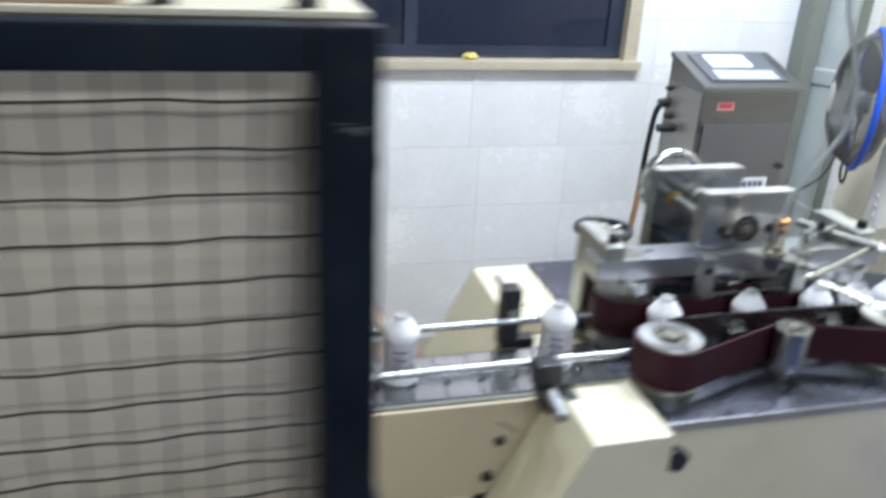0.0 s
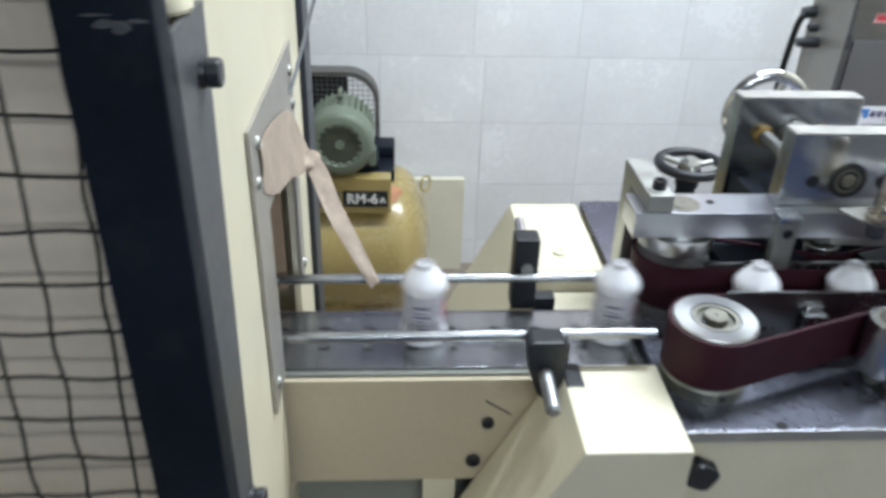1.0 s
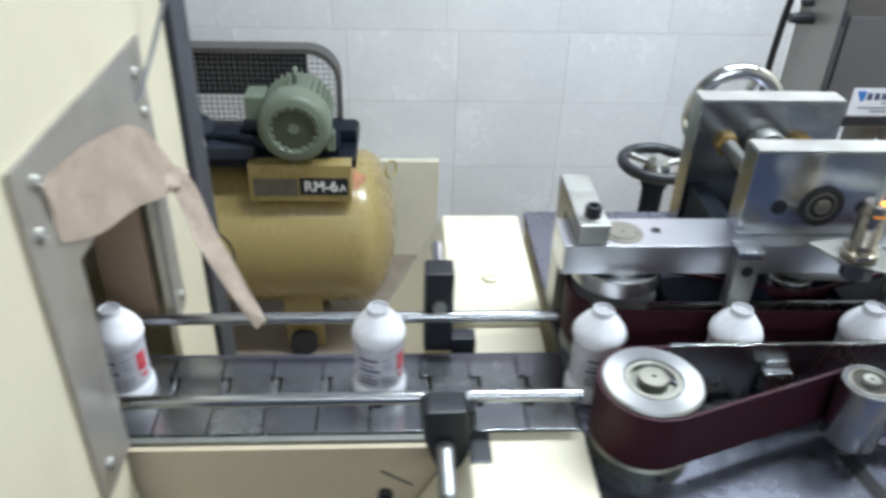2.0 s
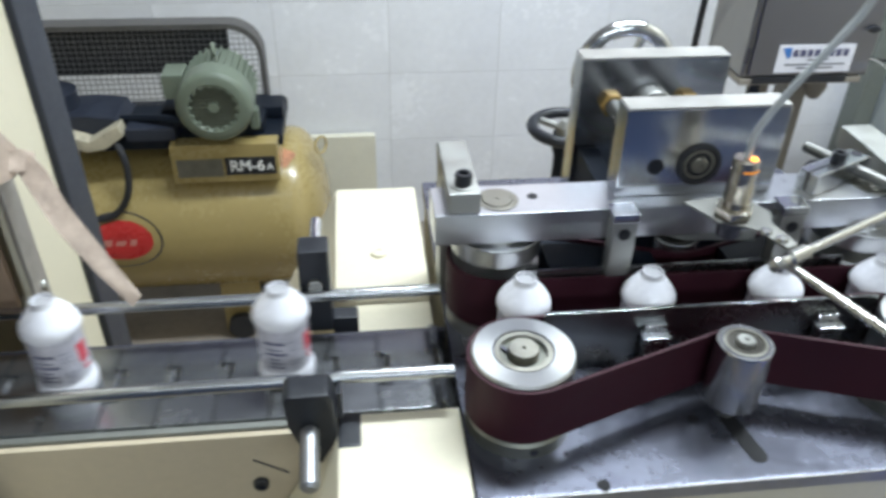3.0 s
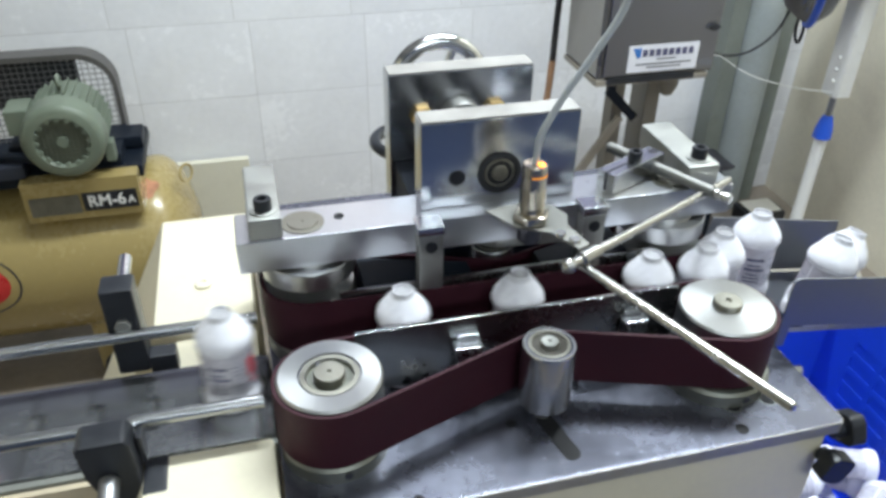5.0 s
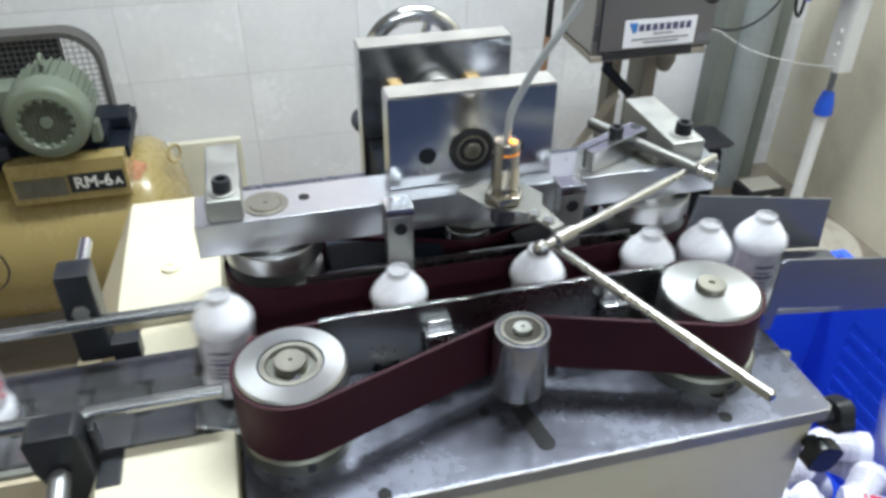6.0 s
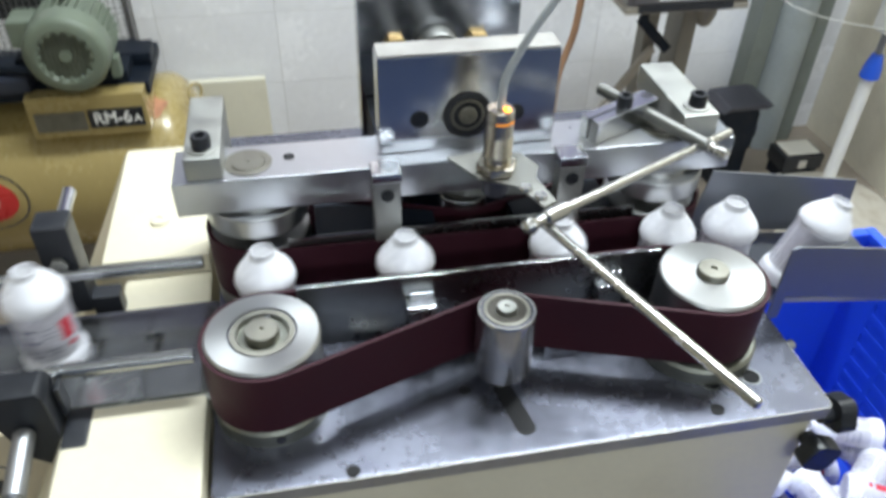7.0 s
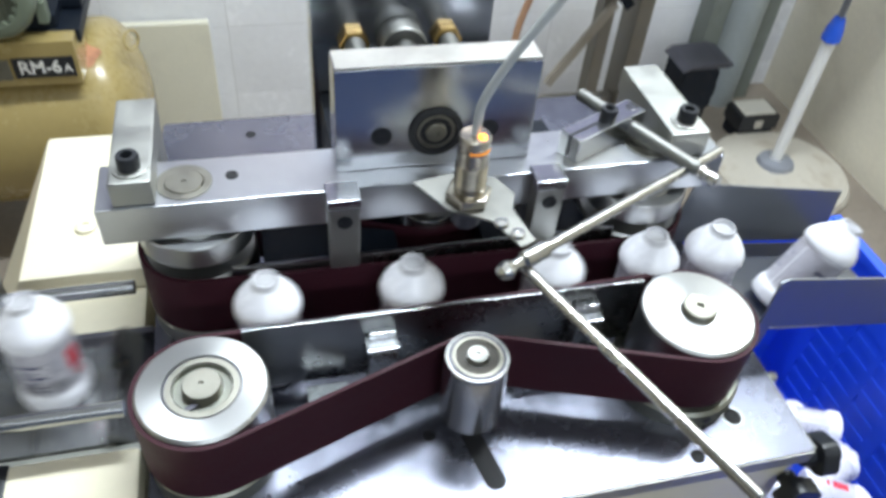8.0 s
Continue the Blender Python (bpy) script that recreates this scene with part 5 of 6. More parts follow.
text_mesh("A", 0.022, Matrix.Translation((0.187, 1.7800, 0.4900)) @ pose(0, 0, 0, 90, 0, 0), br, WHITEINK, depth=0.0004)
MX, MZ, MR = 0.0925, 0.640, 0.076
part("fan_cover", turned([(0.047, 0.010), (0.048, 0.003), (0.051, 0.0), (0.064, 0.001), (0.071, 0.004), (MR, 0.012), (MR + 0.001, 0.055), (MR - 0.004, 0.056), (MR - 0.005, 0.015), (0.047, 0.010)], (MX, 1.752, MZ), (0, 1, 0), 48), MOTORG, comp, "grey-green fan cover")
part("fan_grille_back", turned([(0.001, 0.012), (0.0500, 0.012), (0.0500, 0.016)], (MX, 1.752, MZ), (0, 1, 0), 40), MOTORD, comp)
for k in range(16):
    a = 2 * math.pi * k / 16
    part("cover_scallop", turned([(0.0050, 0), (0.0050, 0.006), (0.0044, 0.0066), (0, 0.0066)], (MX + 0.0475 * math.cos(a), 1.7595, MZ + 0.0475 * math.sin(a)), (0, -1, 0), 12), MOTORG, comp)
bm = bmesh.new()
for i in range(-5, 6):
    w = math.sqrt(max(0.0, 0.048 ** 2 - (i * 0.0086) ** 2))
    if w > 0.006:
        box(MX + i * 0.0086 - 0.0010, MX + i * 0.0086 + 0.0010, 1.758, 1.7605, MZ - w, MZ + w, 0, bm)
        box(MX - w, MX + w, 1.7585, 1.7600, MZ + i * 0.0086 - 0.0010, MZ + i * 0.0086 + 0.0010, 0, bm)
part("fan_grille", bm, MOTORD, comp, "grey-green grille of the fan cover", smooth=0)
part("grille_hub", turned([(0.011, 0.004), (0.011, 0.009)], (MX, 1.752, MZ), (0, 1, 0), 24), MOTORG, comp)
part("motor_body", turned([(0.062, 0), (0.066, 0.004), (0.066, 0.105), (0.056, 0.118)], (MX, 1.808, MZ), (0, 1, 0), 40), MOTORG, comp, "grey-green motor body with cooling fins")
for k in range(30):
    a = 2 * math.pi * k / 30
    if abs(math.sin(a)) > 0.93 and math.sin(a) < 0:
        continue
    fin = box(-0.0014, 0.0014, 1.815, 1.905, 0.065, 0.0755, 0.0004)
    fin.transform(Matrix.Translation((MX, 0, MZ)) @ pose(0, 0, 0, 0, 90 - math.degrees(a), 0))
    part("fin", fin, MOTORG, comp)
part("lifting_eye", turned(ring_profile(0.011, 0.004), (MX, 1.85, MZ + 0.088), (1, 0, 0), 20), MOTORG, comp)
part("terminal_box", box(MX - 0.112, MX - 0.066, 1.83, 1.90, MZ - 0.012, MZ + 0.042, 0.006), MOTORG, comp, "grey-green terminal box")
part("motor_foot", box(MX - 0.075, MX + 0.085, 1.83, 1.985, 0.546, 0.572, 0.004), BLACKPAINT, comp)
part("motor_flange", box(MX + 0.062, MX + 0.080, 1.80, 1.83, MZ - 0.07, MZ - 0.028, 0.003), MOTORG, comp)
# belt guard: channel band with rounded corners, wire mesh inside
GUARD = material("dull_guard_grey", (0.10, 0.095, 0.09), 0.5, 0.2, 0.15, 20, 150, 0.05)
outer = rounded(-0.55, 0.176, 0.53, 0.735, 0.075, 8, (0, 1, 1, 0))
inner = rounded(-0.541, 0.166, 0.53, 0.723, 0.066, 8, (0, 1, 1, 0))
bm = bmesh.new()
for j in range(len(outer) - 1):
    if outer[j][1] < 0.531 and outer[j + 1][1] < 0.531:
        continue
    q = [bm.verts.new((u, y, v)) for y in (1.985, 2.035) for u, v in (outer[j], outer[j + 1], inner[j + 1], inner[j])]
    for f in ((0, 1, 2, 3), (7, 6, 5, 4), (0, 4, 5, 1), (2, 6, 7, 3), (0, 3, 7, 4), (1, 5, 6, 2)):
        bm.faces.new([q[i] for i in f])
gd = part("belt_guard", bm, GUARD, comp, "dull grey belt guard with rounded corner")
MESHW = material("galvanised_mesh", (0.24, 0.24, 0.25), 0.45, 0.8, 0.1, 60, 200)
bm = bmesh.new()
for i in range(-40, 14):
    x = 0.0125 * i
    if -0.54 < x < 0.168:
        top = 0.727 if x < 0.10 else 0.657 + math.sqrt(max(0, 0.07 ** 2 - (x - 0.10) ** 2))
        box(x - 0.0008, x + 0.0008, 1.988, 1.9896, 0.546, top, 0, bm)
for j in range(15):
    z = 0.55 + 0.0125 * j
    x1 = 0.168 if z < 0.657 else 0.10 + math.sqrt(max(0, 0.07 ** 2 - (z - 0.657) ** 2))
    box(-0.54, x1, 1.9900, 1.9916, z - 0.0008, z + 0.0008, 0, bm)
part("guard_mesh", bm, MESHW, gd, "galvanised wire mesh", smooth=0)
part("drive_belt", box(-0.52, 0.10, 2.000, 2.018, 0.618, 0.716, 0.004), RUBBER, comp, "black drive belt behind the mesh")
# pump, pressure switch, lines
PUMP = material("blue_grey_casting", (0.028, 0.034, 0.052), 0.45, 0.2, 0.15, 20, 120, 0.1)
part("pump_head", prism([(-0.30, 0.535), (-0.155, 0.530), (-0.115, 0.560), (-0.130, 0.585), (-0.190, 0.592), (-0.30, 0.590)], "y", 1.84, 1.96, 0.004), PUMP, comp, "blue-grey cast pump head")
part("pump_barrel", turned([(0.055, 0), (0.055, 0.08)], (-0.27, 1.90, 0.546), seg=28), PUMP, comp)
part("air_pipe", tube([(-0.12, 1.86, 0.575), (-0.05, 1.83, 0.588), (0.0, 1.81, 0.592), (0.02, 1.81, 0.580)], 0.009, 12), BLACKPAINT, comp)
part("cooler_box", box(-0.105, -0.002, 1.80, 1.86, 0.548, 0.578, 0.006), PUMP, comp)
part("switch_box", prism([(-0.29, 0.560), (-0.185, 0.527), (-0.150, 0.533), (-0.108, 0.562), (-0.114, 0.588), (-0.180, 0.552), (-0.29, 0.592)], "y", 1.80, 1.838, 0.004), material("ivory_plastic", (0.52, 0.47, 0.35), 0.5, 0.0, 0.15, 20, 150, 0.06, dirt=0.5), comp, "ivory pressure switch box")
part("pressure_line", tube([(-0.135, 1.812, 0.545), (-0.118, 1.795, 0.53), (-0.112, 1.785, 0.48), (-0.125, 1.775, 0.425), (-0.165, 1.772, 0.385), (-0.23, 1.775, 0.380), (-0.30, 1.79, 0.37)], 0.0075, 12), RUBBER, comp, "black rubber line")
# oval badge, bent on the tank


def tank_oval(name, mat, cx, cz, rx, rz, lift, inner=0.0):
    bm = bmesh.new()

    def at(u, v):
        z = cz + v - TZ
        ang = math.asin(max(-1, min(1, z / TR)))
        return Vector((cx + u, TY - (TR + lift) * math.cos(ang), TZ + (TR + lift) * math.sin(ang)))
    n = 40
    loops = []
    for f in ([inner] if inner else []) + ([0.33, 0.66, 1.0] if not inner else [1.0]):
        loops.append([bm.verts.new(at(rx * f * math.cos(2 * math.pi * k / n), rz * f * math.sin(2 * math.pi * k / n))) for k in range(n)])
    for a, b in zip(loops, loops[1:]):
        for k in range(n):
            bm.faces.new((a[k], a[(k + 1) % n], b[(k + 1) % n], b[k]))
    if not inner:
        bm.faces.new(loops[0])
    return part(name, bm, mat, comp)


LX, LZ = -0.152, 0.328
tank_oval("badge_ring", DARKSTEEL, LX, LZ, 0.090, 0.066, 0.0008, 0.955)
tank_oval("badge", material("red_enamel", (0.52, 0.03, 0.03), 0.3, 0.0, 0.08, 30, 150), LX + 0.002, LZ + 0.002, 0.067, 0.046, 0.0010)
for u, w, h in ((-0.028, 0.018, 0.020), (0.000, 0.022, 0.013), (0.026, 0.014, 0.018)):
    bm = bmesh.new()
    zz = LZ - 0.002 - TZ
    yy = TY - math.sqrt((TR + 0.0016) ** 2 - zz ** 2)
    q = [bm.verts.new((LX + u + a * w / 2 + b * 0.003, yy - (0.0004 if b < 0 else -0.0002), LZ - 0.002 + b * h / 2)) for a, b in ((-1, -1), (1, -1), (1, 1), (-1, 1))]
    bm.faces.new(q)
    part("badge_mark", bm, material("pale_red_mark", (0.66, 0.28, 0.24), 0.4) if u < -0.02 else MATS["pale_red_mark"], comp)

# ---- ink-jet coder on its stand ----
BRUSHED = material("brushed_stainless", (0.26, 0.26, 0.265), 0.36, 1.0, 0.08, 6, 220, 0.02, stretch=(1, 1, 12))
printer = thing("inkjet_coder", (1.355, 1.93, 0), "stainless steel ink-jet coder cabinet on a floor stand", "printer")
PX0, PX1, PYF, PYB = 1.215, 1.505, 1.800, 1.985
part("cabinet", prism([(PYF, 0.655), (PYB, 0.655), (PYB, 1.022), (PYB - 0.02, 1.024), (PYF, 0.966)], "x", PX0, PX1, 0.004), BRUSHED, printer, "brushed stainless cabinet")
# the blue that the door reflects is tinted into its base colour
part("front_door", box(PX0 + 0.012, PX1 - 0.006, PYF - 0.006, PYF - 0.0005, 0.662, 0.880, 0.002), material("blue_reflection_stainless", (0.28, 0.285, 0.32), 0.34, 1.0, 0.04, 6, 220, 0.0), printer, "stainless front door")
part("door_latch", prism([(1.462, 0.762), (1.476, 0.755), (1.486, 0.754), (1.500, 0.762), (1.486, 0.770), (1.476, 0.769)], "y", PYF - 0.015, PYF - 0.0062, 0.002), BLACKPLASTIC, printer, "black door latch")
SIDEM = material("satin_side_panel", (0.36, 0.352, 0.33), 0.45, 0.5, 0.08, 10, 160, 0.02, dirt=0.15)
part("side_panel", box(PX0 - 0.0022, PX0 - 0.0003, PYF + 0.004, PYB - 0.004, 0.660, 0.962, 0.0006), SIDEM, printer, "pale satin side panel")
for z in (0.69, 0.86):
    part("hinge", box(PX0 - 0.0040, PX0 + 0.004, PYF - 0.009, PYF - 0.001, z, z + 0.035, 0.001), DARKSTEEL, printer)
lid = part("lid", prism([(PYF - 0.012, 0.966), (PYF - 0.010, 0.981), (PYB, 1.042), (PYB, 1.027)], "x", PX0 - 0.006, PX1 + 0.006, 0.002), BRUSHED, printer, "sloped stainless lid")
slope = math.degrees(math.atan2(0.061, 0.195))


def on_lid(u0, u1, v0, v1, h, mat, name, label=""):
    bm = box(u0, u1, v0, v1, 0, h, 0.0008)
    bm.transform(Matrix.Translation((PX0, PYF - 0.010, 0.9815)) @ pose(0, 0, 0, slope, 0, 0))
    return part(name, bm, mat, lid, label)


on_lid(0.03, 0.26, 0.030, 0.180, 0.003, material("keypad_grey", (0.10, 0.11, 0.13), 0.4, 0.0, 0.1, 30, 200), "control_panel", "dark keypad panel")
on_lid(0.070, 0.195, 0.105, 0.172, 0.0045, material("lit_screen", (0.62, 0.66, 0.95), 0.3, 0.0, 0.03, 10, 60, emit=0.7), "screen", "lit lilac display")
on_lid(0.055, 0.240, 0.036, 0.085, 0.0045, material("keys_pale", (0.42, 0.45, 0.48), 0.4, 0.0, 0.05, 120, 300), "keys", "pale key rows")
part("red_sticker", box(1.262, 1.312, PYF - 0.0012, PYF - 0.0002, 0.918, 0.940, 0), material("pink_sticker", (0.70, 0.35, 0.34), 0.5, 0.0, 0.05, 30, 200), printer, "red and white warning sticker")
part("sticker_bar", box(1.268, 1.305, PYF - 0.0020, PYF - 0.0013, 0.924, 0.934, 0), REDPRINT, printer)
lab = part("name_label", box(1.282, 1.456, PYF - 0.0078, PYF - 0.0063, 0.668, 0.730, 0.0004), LABELWHITE, printer, "white maker's label with blue mark")
part("blue_mark", prism([(1.291, 0.724), (1.312, 0.724), (1.312, 0.704), (1.304, 0.700)], "y", PYF - 0.0084, PYF - 0.0079, 0), material("blue_ink", (0.05, 0.20, 0.55), 0.4), lab)
for i in range(8):
    part("label_bar", box(1.316 + 0.0163 * i, 1.328 + 0.0163 * i, PYF - 0.0084, PYF - 0.0079, 0.704, 0.7195, 0), PRINT, lab)
for x0, x1, z in ((1.352, 1.400, 0.695), (1.302, 1.440, 0.6845), (1.330, 1.415, 0.6765)):
    part("label_bar", box(x0, x1, PYF - 0.0084, PYF - 0.0079, z, z + 0.0035, 0), GALV, lab)
part("number_bar", box(1.466, 1.474, PYF - 0.0070, PYF - 0.0062, 0.672, 0.687, 0), GALV, printer)
part("number_bar", box(1.477, 1.485, PYF - 0.0070, PYF - 0.0062, 0.672, 0.687, 0), GALV, printer)
part("number_bar", box(1.488, 1.496, PYF - 0.0070, PYF - 0.0062, 0.672, 0.687, 0), GALV, printer)
STAND = material("grey_stand_paint", (0.21, 0.195, 0.165), 0.5, 0.5, 0.12, 12, 150, 0.06, dirt=0.3)
TRAY = material("pale_worn_bar", (0.34, 0.31, 0.26), 0.5, 0.4, 0.12, 12, 150, 0.06, dirt=0.3)
tray = part("base_tray", box(PX0 - 0.004, PX1 - 0.012, PYF - 0.006, PYB, 0.640, 0.6535, 0.002), TRAY, printer, "pale worn stand tray")
part("tray_gap", box(PX0 + 0.022, PX1 - 0.050, PYF - 0.0085, PYF - 0.0062, 0.6435, 0.6600, 0.0005), BLACKPLASTIC, tray, "black strip under the cabinet door")
part("cable_gland", turned([(0.024, 0), (0.024, 0.034), (0.015, 0.058), (0.010, 0.062)], (1.434, 1.86, 0.6395), (0, 0, -1), 20), STAND, printer)
for y, z, r, h in ((1.962, 0.902, 0.014, 0.03), (1.955, 0.945, 0.007, 0.018), (1.935, 0.872, 0.010, 0.022), (1.915, 0.842, 0.013, 0.05)):
    part("connector", turned([(r, 0), (r, h * 0.6), (r * 0.8, h)], (PX0 - 0.0022, y, z), (-1, 0, 0), 18), BLACKPLASTIC, printer, "black connector")
part("ink_hose", tube([(PX0 - 0.015, 1.962, 0.90), (PX0 - 0.024, 1.985, 0.870), (PX0 - 0.016, 2.02, 0.75), (PX0 - 0.012, 2.035, 0.62)], 0.008, 12), RUBBER, printer, "black hose")
part("ink_hose", tube([(PX0 - 0.012, 2.035, 0.62), (PX0 - 0.018, 2.04, 0.50), (PX0 - 0.050, 2.03, 0.39), (PX0 - 0.060, 2.01, 0.28), (PX0 - 0.05, 1.98, 0.06)], 0.009, 12), material("orange_hose", (0.42, 0.24, 0.14), 0.45, 0.0, 0.1, 30, 150), printer, "orange hose")
part("stand_leg", box(1.325, 1.356, 1.920, 1.965, 0.03, 0.640, 0.002), STAND, printer, "dull brown-grey steel stand leg")
part("stand_leg", box(1.405, 1.442, 1.900, 1.980, 0.03, 0.640, 0.002), STAND, printer, "broad brown-grey steel stand leg")
for x0, z0, x1, z1, y, w, mat, what in ((1.215, 0.302, 1.347, 0.505, 1.912, 0.010, TRAY, "pale diagonal stand brace"), (1.290, 0.592, 1.368, 0.514, 1.880, 0.0115, BLACKPAINT, "black diagonal strap")):
    d = Vector((x1 - x0, 0, z1 - z0))
    bm = box(0, d.length, -0.006, 0.006, -w, w, 0.001)
    bm.transform(pose(x0, y, z0, 0, -math.degrees(math.atan2(d.z, d.x)), 0))
    part("brace", bm, mat, printer, what)
part("strap_hook", box(1.286, 1.306, 1.872, 1.884, 0.590, 0.640, 0.002), BLACKPAINT, printer)
part("stand_crossbar", box(1.20, 1.50, 1.925, 1.955, 0.215, 0.245, 0.002), STAND, printer, "brown-grey lower crossbar")
part("stand_foot", box(1.17, 1.53, 1.91, 1.97, 0.0, 0.03, 0.002), STAND, printer)

# ---- pedestal fan ----
FANW = material("ivory_fan_plastic", (0.62, 0.60, 0.54), 0.4, 0.0, 0.06, 14, 150, 0.03, dirt=0.3, dirt_colour=(0.35, 0.27, 0.18))
FANB = material("blue_fan_plastic", (0.02, 0.10, 0.62), 0.35, 0.0, 0.06, 14, 150)
fan = thing("pedestal_fan", (1.93, 1.83, 0), "ivory pedestal fan with blue collar and blue guard rim", "fan")
part("base", turned([(0.19, 0), (0.195, 0.012), (0.185, 0.028), (0.10, 0.045), (0.06, 0.052)], (1.93, 1.83, 0), seg=48), material("stained_ivory", (0.50, 0.465, 0.40), 0.45, 0.0, 0.08, 6, 150, 0.03, dirt=0.55, dirt_colour=(0.27, 0.20, 0.13)), fan, "stained ivory round base")
part("base_cap", turned([(0.052, 0.050), (0.046, 0.062), (0.02, 0.070)], (1.905, 1.83, 0), seg=32), material("grey_cap", (0.22, 0.23, 0.26), 0.5, 0.0, 0.1, 20, 150), fan)
part("pole", rod((1.9, 1.83, 0.05), (1.9, 1.83, 0.44), 0.0165), material("white_pole", (0.80, 0.80, 0.78), 0.35, 0.0, 0.03, 20, 150), fan, "white tube")
part("collar", turned([(0.0175, 0), (0.024, 0.004), (0.022, 0.03), (0.014, 0.062), (0.009, 0.066)], (1.9, 1.83, 0.425), seg=28), FANB, fan, "blue height collar")
part("inner_pole", rod((1.9, 1.83, 0.48), (1.9, 1.83, 0.60), 0.0085), GALV, fan)
part("control_box", prism(rounded(1.875, 1.927, 1.80, 1.86, 0.012), "z", 0.548, 0.80, 0.004), MATS["white_pole"], fan, "white switch housing")
for z in (0.59, 0.62, 0.65):
    part("push_button", turned([(0.005, 0), (0.004, 0.008)], (1.875, 1.82, z), (-1, -0.2, 0), 12), MATS["white_pole"], fan)
part("cord", tube([(1.80, 1.86, 0.90), (1.752, 1.88, 0.78), (1.720, 1.88, 0.708), (1.669, 1.88, 0.667), (1.609, 1.88, 0.654), (1.545, 1.88, 0.668), (1.506, 1.88, 0.70)], 0.0032, 8), RUBBER, fan)
FC = Vector((1.79, 1.875, 0.925))
FAX = Vector((-0.84, 0.54, 0.0)).normalized()
GUARD = material("dusty_grey_guard", (0.20, 0.20, 0.20), 0.5, 0.3, 0.12, 30, 150, 0.05)
F1 = FAX.cross(Vector((0, 0, 1))).normalized()
F2 = FAX.cross(F1)


def fan_guard(depths, wires):
    """Wire guard: bent radial wires between the hub ring and the rim, each a part."""
    for i in range(wires):
        a = 2 * math.pi * i / wires
        pts = []
        for r, d, twist in depths:
            u = a + twist
            pts.append(FC + FAX * d + (F1 * math.cos(u) + F2 * math.sin(u)) * r)
        part("guard_wire", tube(pts, 0.0017, 4, smooth_steps=2), GUARD, fan)


fan_guard([(0.045, 0.088, 0.5), (0.10, 0.082, 0.3), (0.160, 0.055, 0.1), (0.192, 0.006, 0.0)], 130)
fan_guard([(0.060, -0.060, 0.0), (0.12, -0.055, 0.0), (0.170, -0.038, 0.0), (0.192, -0.006, 0.0)], 130)
part("guard_badge", turned([(0.0, 0.094), (0.040, 0.093), (0.047, 0.089), (0.047, 0.084), (0.0, 0.084)], FC, FAX, 36), FANW, fan, "ivory centre badge")
for k in range(3):
    bm = bmesh.new()
    rows = []
    for i in range(7):
        r = 0.035 + 0.135 * i / 6
        w = 0.55 + 0.35 * math.sin(math.pi * i / 6)
        line = []
        for j in range(5):
            u = 2 * math.pi * k / 3 + w * (j / 4 - 0.5) * 1.5
            line.append(bm.verts.new(FC + FAX * (0.012 + 0.030 * (j / 4 - 0.5)) + (F1 * math.cos(u) + F2 * math.sin(u)) * r))
        rows.append(line)
    for i in range(6):
        for j in range(4):
            bm.faces.new((rows[i][j], rows[i][j + 1], rows[i + 1][j + 1], rows[i + 1][j]))
    bmesh.ops.solidify(bm, geom=bm.faces[:], thickness=0.002)
    part("blade", bm, material("smoke_blade", (0.10, 0.11, 0.14), 0.35, 0.0, 0.1, 20, 150), fan, "smoky grey blade")
part("hub", turned([(0.0, 0.045), (0.030, 0.040), (0.036, 0.010), (0.036, -0.012)], FC, FAX, 28), MATS["smoke_blade"], fan)
part("motor_shell", turned([(0.0, -0.185), (0.045, -0.175), (0.066, -0.135), (0.070, -0.075), (0.058, -0.058), (0.0, -0.056)], FC, FAX, 32), FANW, fan)
part("guard_rim", turned(ring_profile(0.196, 0.0095), FC, FAX, 64), FANB, fan, "blue plastic rim")
part("neck", rod((1.90, 1.83, 0.80), FC - FAX * 0.125 + Vector((0, 0, -0.05)), 0.016), FANW, fan)
part("hanging_cord", tube([FC - FAX * 0.14 + Vector((0, 0, -0.066)), (1.83, 1.87, 0.80), (1.790, 1.88, 0.775), (1.772, 1.88, 0.730), (1.776, 1.88, 0.690), (1.790, 1.88, 0.675), (1.794, 1.88, 0.715), (1.778, 1.88, 0.765)], 0.004, 8), RUBBER, fan)

string = thing("tied_string", (1.70, 1.81, 0.56), "thin pale string tied between coder and fan", "string")
part("cord", tube([(1.506, 1.805, 0.690), (1.535, 1.81, 0.680), (1.60, 1.81, 0.640), (1.676, 1.81, 0.609), (1.771, 1.81, 0.583), (1.858, 1.81, 0.566), (1.876, 1.812, 0.564)], 0.0012, 8), MATS["white_pole"], string)

# ---- things on the floor by the fan ----
bin_thing = thing("black_box", (1.71, 2.06, 0), "black open equipment box on a low block", "box")
part("block", box(1.672, 1.770, 2.03, 2.12, 0.0, 0.12, 0.003), BLACKPAINT, bin_thing)
part("shell", prism([(1.660, 0.122), (1.768, 0.122), (1.768, 0.238), (1.752, 0.252), (1.678, 0.252), (1.660, 0.238)], "y", 2.015, 2.12, 0.004), BLACKPAINT, bin_thing)
part("rim", prism([(1.648, 0.244), (1.668, 0.262), (1.770, 0.268), (1.798, 0.262), (1.780, 0.253), (1.672, 0.253)], "y", 2.005, 2.13, 0.003), DARKSTEEL, bin_thing, "worn dark rim")
part("catch", box(1.769, 1.782, 2.03, 2.09, 0.150, 0.185, 0.002), BLACKPAINT, bin_thing)
meter = thing("power_adapter", (1.945, 2.04, 0), "white and black power adapter on a dark block", "adapter")
part("support", box(1.890, 2.000, 2.000, 2.080, 0.0, 0.040, 0.003), BLACKPAINT, meter)
part("case", box(1.882, 2.008, 1.995, 2.085, 0.041, 0.088, 0.004), BLACKPLASTIC, meter)
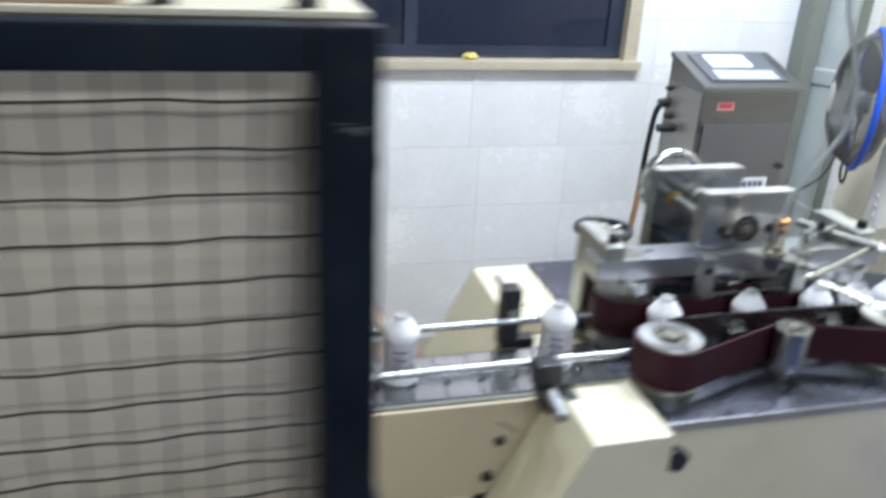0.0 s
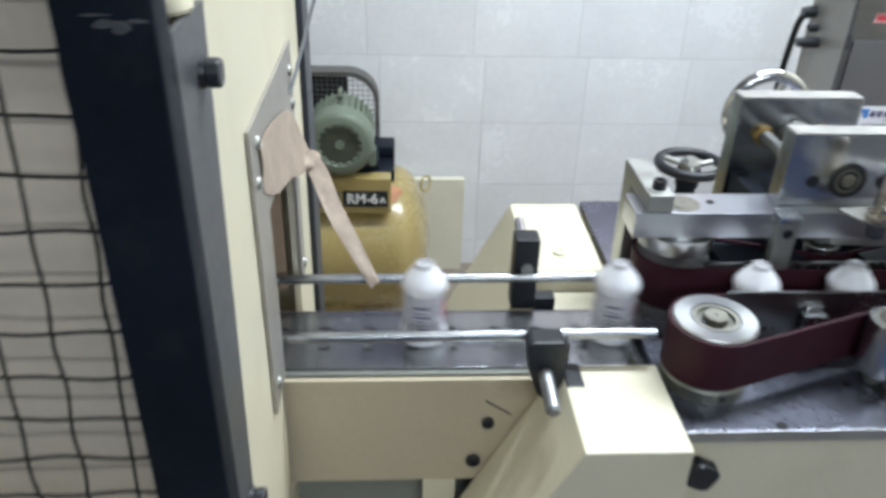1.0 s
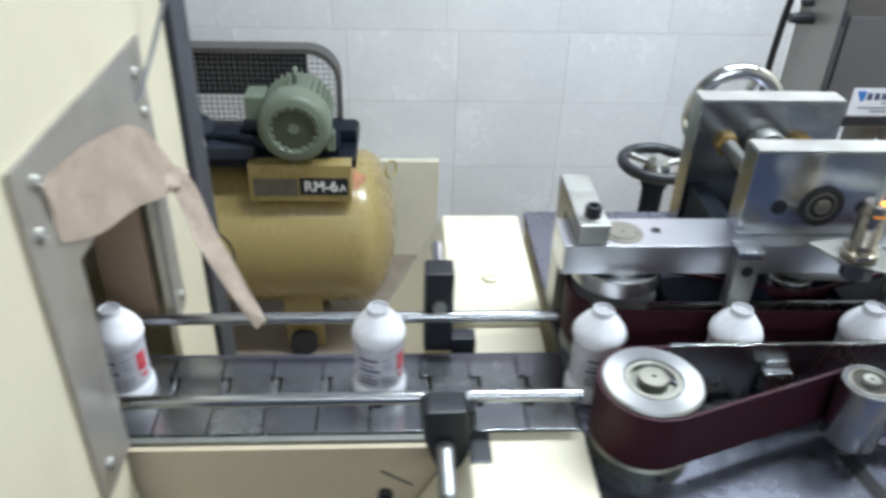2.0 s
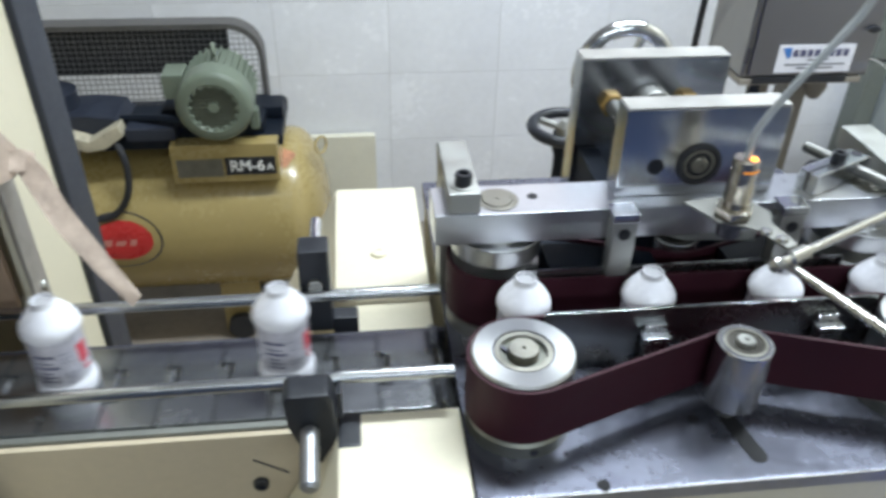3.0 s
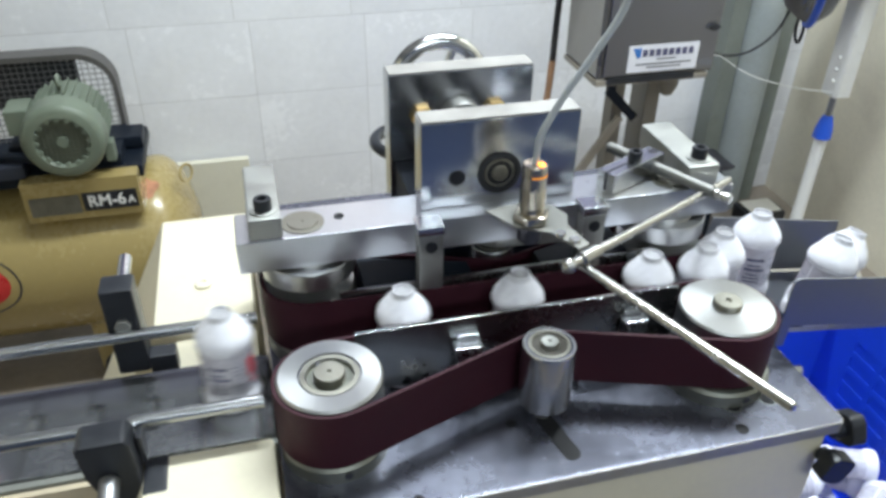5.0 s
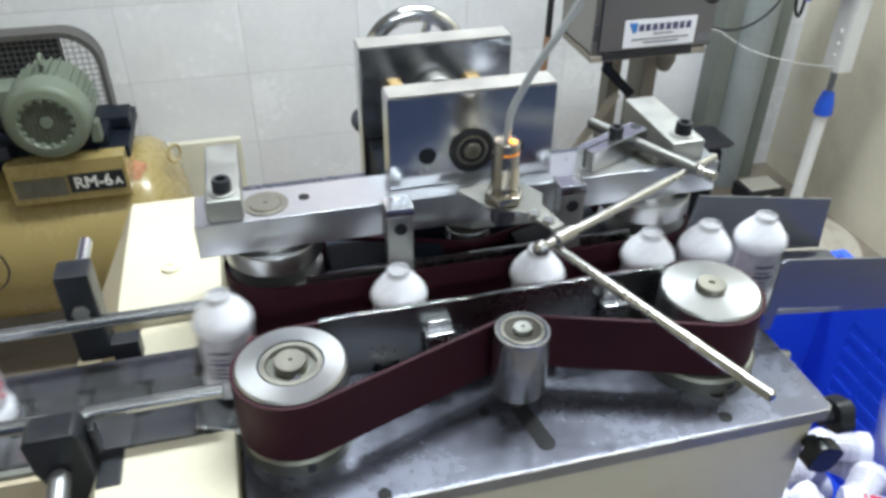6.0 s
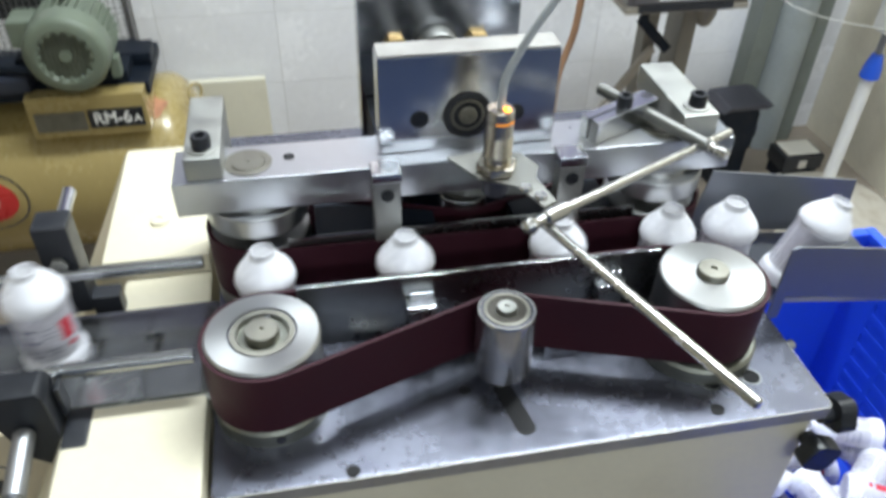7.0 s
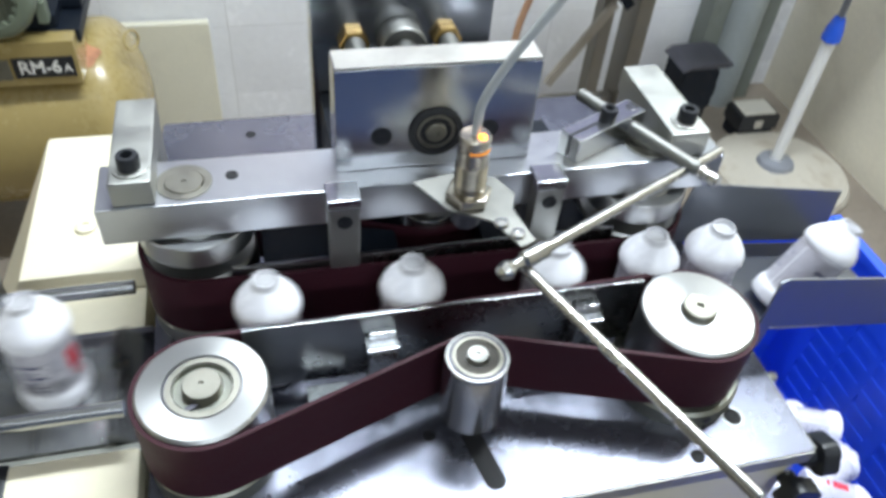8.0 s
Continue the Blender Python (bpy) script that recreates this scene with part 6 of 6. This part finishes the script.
part("top_face", box(1.894, 1.996, 2.004, 2.076, 0.089, 0.094, 0.002), FANW, meter, "white top face")
part("plug_face", box(1.930, 1.955, 1.9935, 1.9948, 0.050, 0.075, 0.0004), FANW, meter, "pale front sticker")

# ---- blue crates under the chute ----
CRATE = material("blue_crate_plastic", (0.018, 0.092, 0.72), 0.42, 0.0, 0.08, 10, 150, 0.04)
CX0, CX1, CY0, CY1 = 0.858, 1.205, 0.425, 0.960


def crate(z0, z1, label):
    c = thing("crate", ((CX0 + CX1) / 2, (CY0 + CY1) / 2, z0), label, "crate", "stacked crates")
    part("floor_panel", box(CX0, CX1, CY0, CY1, z0, z0 + 0.006, 0.001), CRATE, c)
    part("rim", box(CX0 - 0.008, CX0 + 0.006, CY0 - 0.008, CY1 + 0.008, z1 - 0.014, z1, 0.003), CRATE, c)
    part("rim", box(CX1 - 0.006, CX1 + 0.008, CY0 - 0.008, CY1 + 0.008, z1 - 0.014, z1, 0.003), CRATE, c)
    part("rim", box(CX0 + 0.006, CX1 - 0.006, CY0 - 0.008, CY0 + 0.006, z1 - 0.014, z1, 0.003), CRATE, c)
    part("rim", box(CX0 + 0.006, CX1 - 0.006, CY1 - 0.006, CY1 + 0.008, z1 - 0.014, z1, 0.003), CRATE, c)
    part("side_wall", box(CX0, CX0 + 0.004, CY0, CY1, z0 + 0.006, z1 - 0.014, 0.0008), CRATE, c)
    part("side_wall", box(CX0 + 0.004, CX1 - 0.004, CY0, CY0 + 0.004, z0 + 0.006, z1 - 0.014, 0.0008), CRATE, c)

    ys, zs, holes = [CY0 + 0.004], [z0 + 0.006], []
    i = 0
    while ys[-1] < CY1 - 0.07:
        ys += [ys[-1] + (0.020 if i % 3 == 0 else 0.009), ys[-1] + (0.020 if i % 3 == 0 else 0.009) + 0.040]
        i += 1
    ys.append(CY1 - 0.004)
    while zs[-1] < z1 - 0.075:
        zs += [zs[-1] + 0.010, zs[-1] + 0.026]
    zs.append(z1 - 0.014)
    holes = [(i, j) for i in range(1, len(ys) - 1, 2) for j in range(1, len(zs) - 1, 2)]
    part("backing_wall", box(CX1 - 0.0015, CX1 + 0.0015, CY0 + 0.004, CY1 - 0.004, z0 + 0.006, z1 - 0.014, 0), CRATE, c)
    part("slotted_wall", pierced(CX1 - 0.0030, CX1 - 0.0016, ys, zs, holes), CRATE, c, "slotted crate wall", smooth=0)
    part("end_wall", box(CX0 + 0.004, CX1 + 0.0015, CY1 - 0.0040, CY1, z0 + 0.006, z1 - 0.014, 0.0008), CRATE, c)
    return c


crate(0.0, 0.385, "blue plastic crate standing on the floor")
crate(0.386, 0.700, "blue slotted plastic crate catching finished bottles")
heap = []
rng = random.Random(5)
for i in range(176):
    layer = i // 38
    x = 1.03 + (2 * rng.random() - 1) * (0.125 - 0.014 * layer)
    y = 0.67 + (2 * rng.random() - 1) * (0.20 - 0.024 * layer)
    z = 0.4125 + 0.0375 * layer
    ok = all((x - a) ** 2 + (y - b) ** 2 > 0.054 ** 2 or abs(z - c) > 0.01 for a, b, c in heap)
    if ok:
        heap.append((x, y, z))
for x, y, z in heap:
    a = rng.random() * 360
    ob = copy_thing(bottle, Matrix.Translation((x, y, z)) @ pose(0, 0, 0, 0, 0, a) @ pose(0, 0, 0, 90, 0, 0) @ pose(0, 0, -0.04, 0, 0, rng.random() * 360))
    tagged(ob, "white plastic bottle lying in the blue crate", "bottle", "bottles in the crate")

# ---- tube fittings ----
for x, y, z, length, watts, tip in LAMPS:
    if tip:
        lf = thing("tube_light_fitting", (x, -1.8, z), "long fluorescent tube fitting on the wall", "lamp", "tube fittings")
        part("fitting", box(x - length / 2 - 0.03, x + length / 2 + 0.03, -1.7995, y - 0.012, z - 0.045, z + 0.045, 0.003), FANW, lf)
    else:
        lf = thing("tube_light_fitting", (x, y, 2.8), "long fluorescent tube fitting hung from the ceiling", "lamp", "tube fittings")
        part("fitting", box(x - length / 2 - 0.03, x + length / 2 + 0.03, y - 0.10, y + 0.10, z + 0.012, z + 0.06, 0.003), FANW, lf)
        part("hanger", rod((x, y, z + 0.06), (x, y, 2.8), 0.006), GALV, lf)


# ---- what moves ----
def motions():
    times = [0.1 * i for i in range(81)]
    for i, ob in enumerate(SLATS):
        rows = []
        for t in times:
            rows.append((t, slat_pose(i * PITCH + V_CHAIN * t - 0.006)))
        walk(ob, rows)
    # the loose end of the tape swings as the bottles pass
    hang = Vector((0.142, 0.790, 1.033))
    rest, rows = Vector((0.224, 0.7225, 0.957)) - hang, []
    for t, x in ((0, 0.186), (0.3, 0.184), (0.5, 0.182), (0.8, 0.189), (1.0, 0.195), (1.2, 0.198), (2.3, 0.211), (2.5, 0.229), (2.7, 0.226), (3.0, 0.220), (3.5, 0.215), (4.0, 0.225), (5.0, 0.218), (8, 0.220)):
        turn = rest.rotation_difference(Vector((x, 0.7225, 0.957)) - hang).to_matrix().to_4x4()
        rows.append((t, Matrix.Translation(hang - tape.location) @ turn @ Matrix.Translation(tape.location - hang)))
    walk(tape_tail, rows)
    for k, ob in enumerate(BOTTLES):
        walk(ob, [(t, bottle_pose(k, t)) for t in times])
    for ob, sense, r in TURNING:
        speed = math.degrees(V_BELT / r) * sense
        step = 0.2
        walk(ob, [(step * i, Matrix.Translation(ob.location) @ pose(0, 0, 0, 0, 0, speed * step * i)) for i in range(41)])


motions()
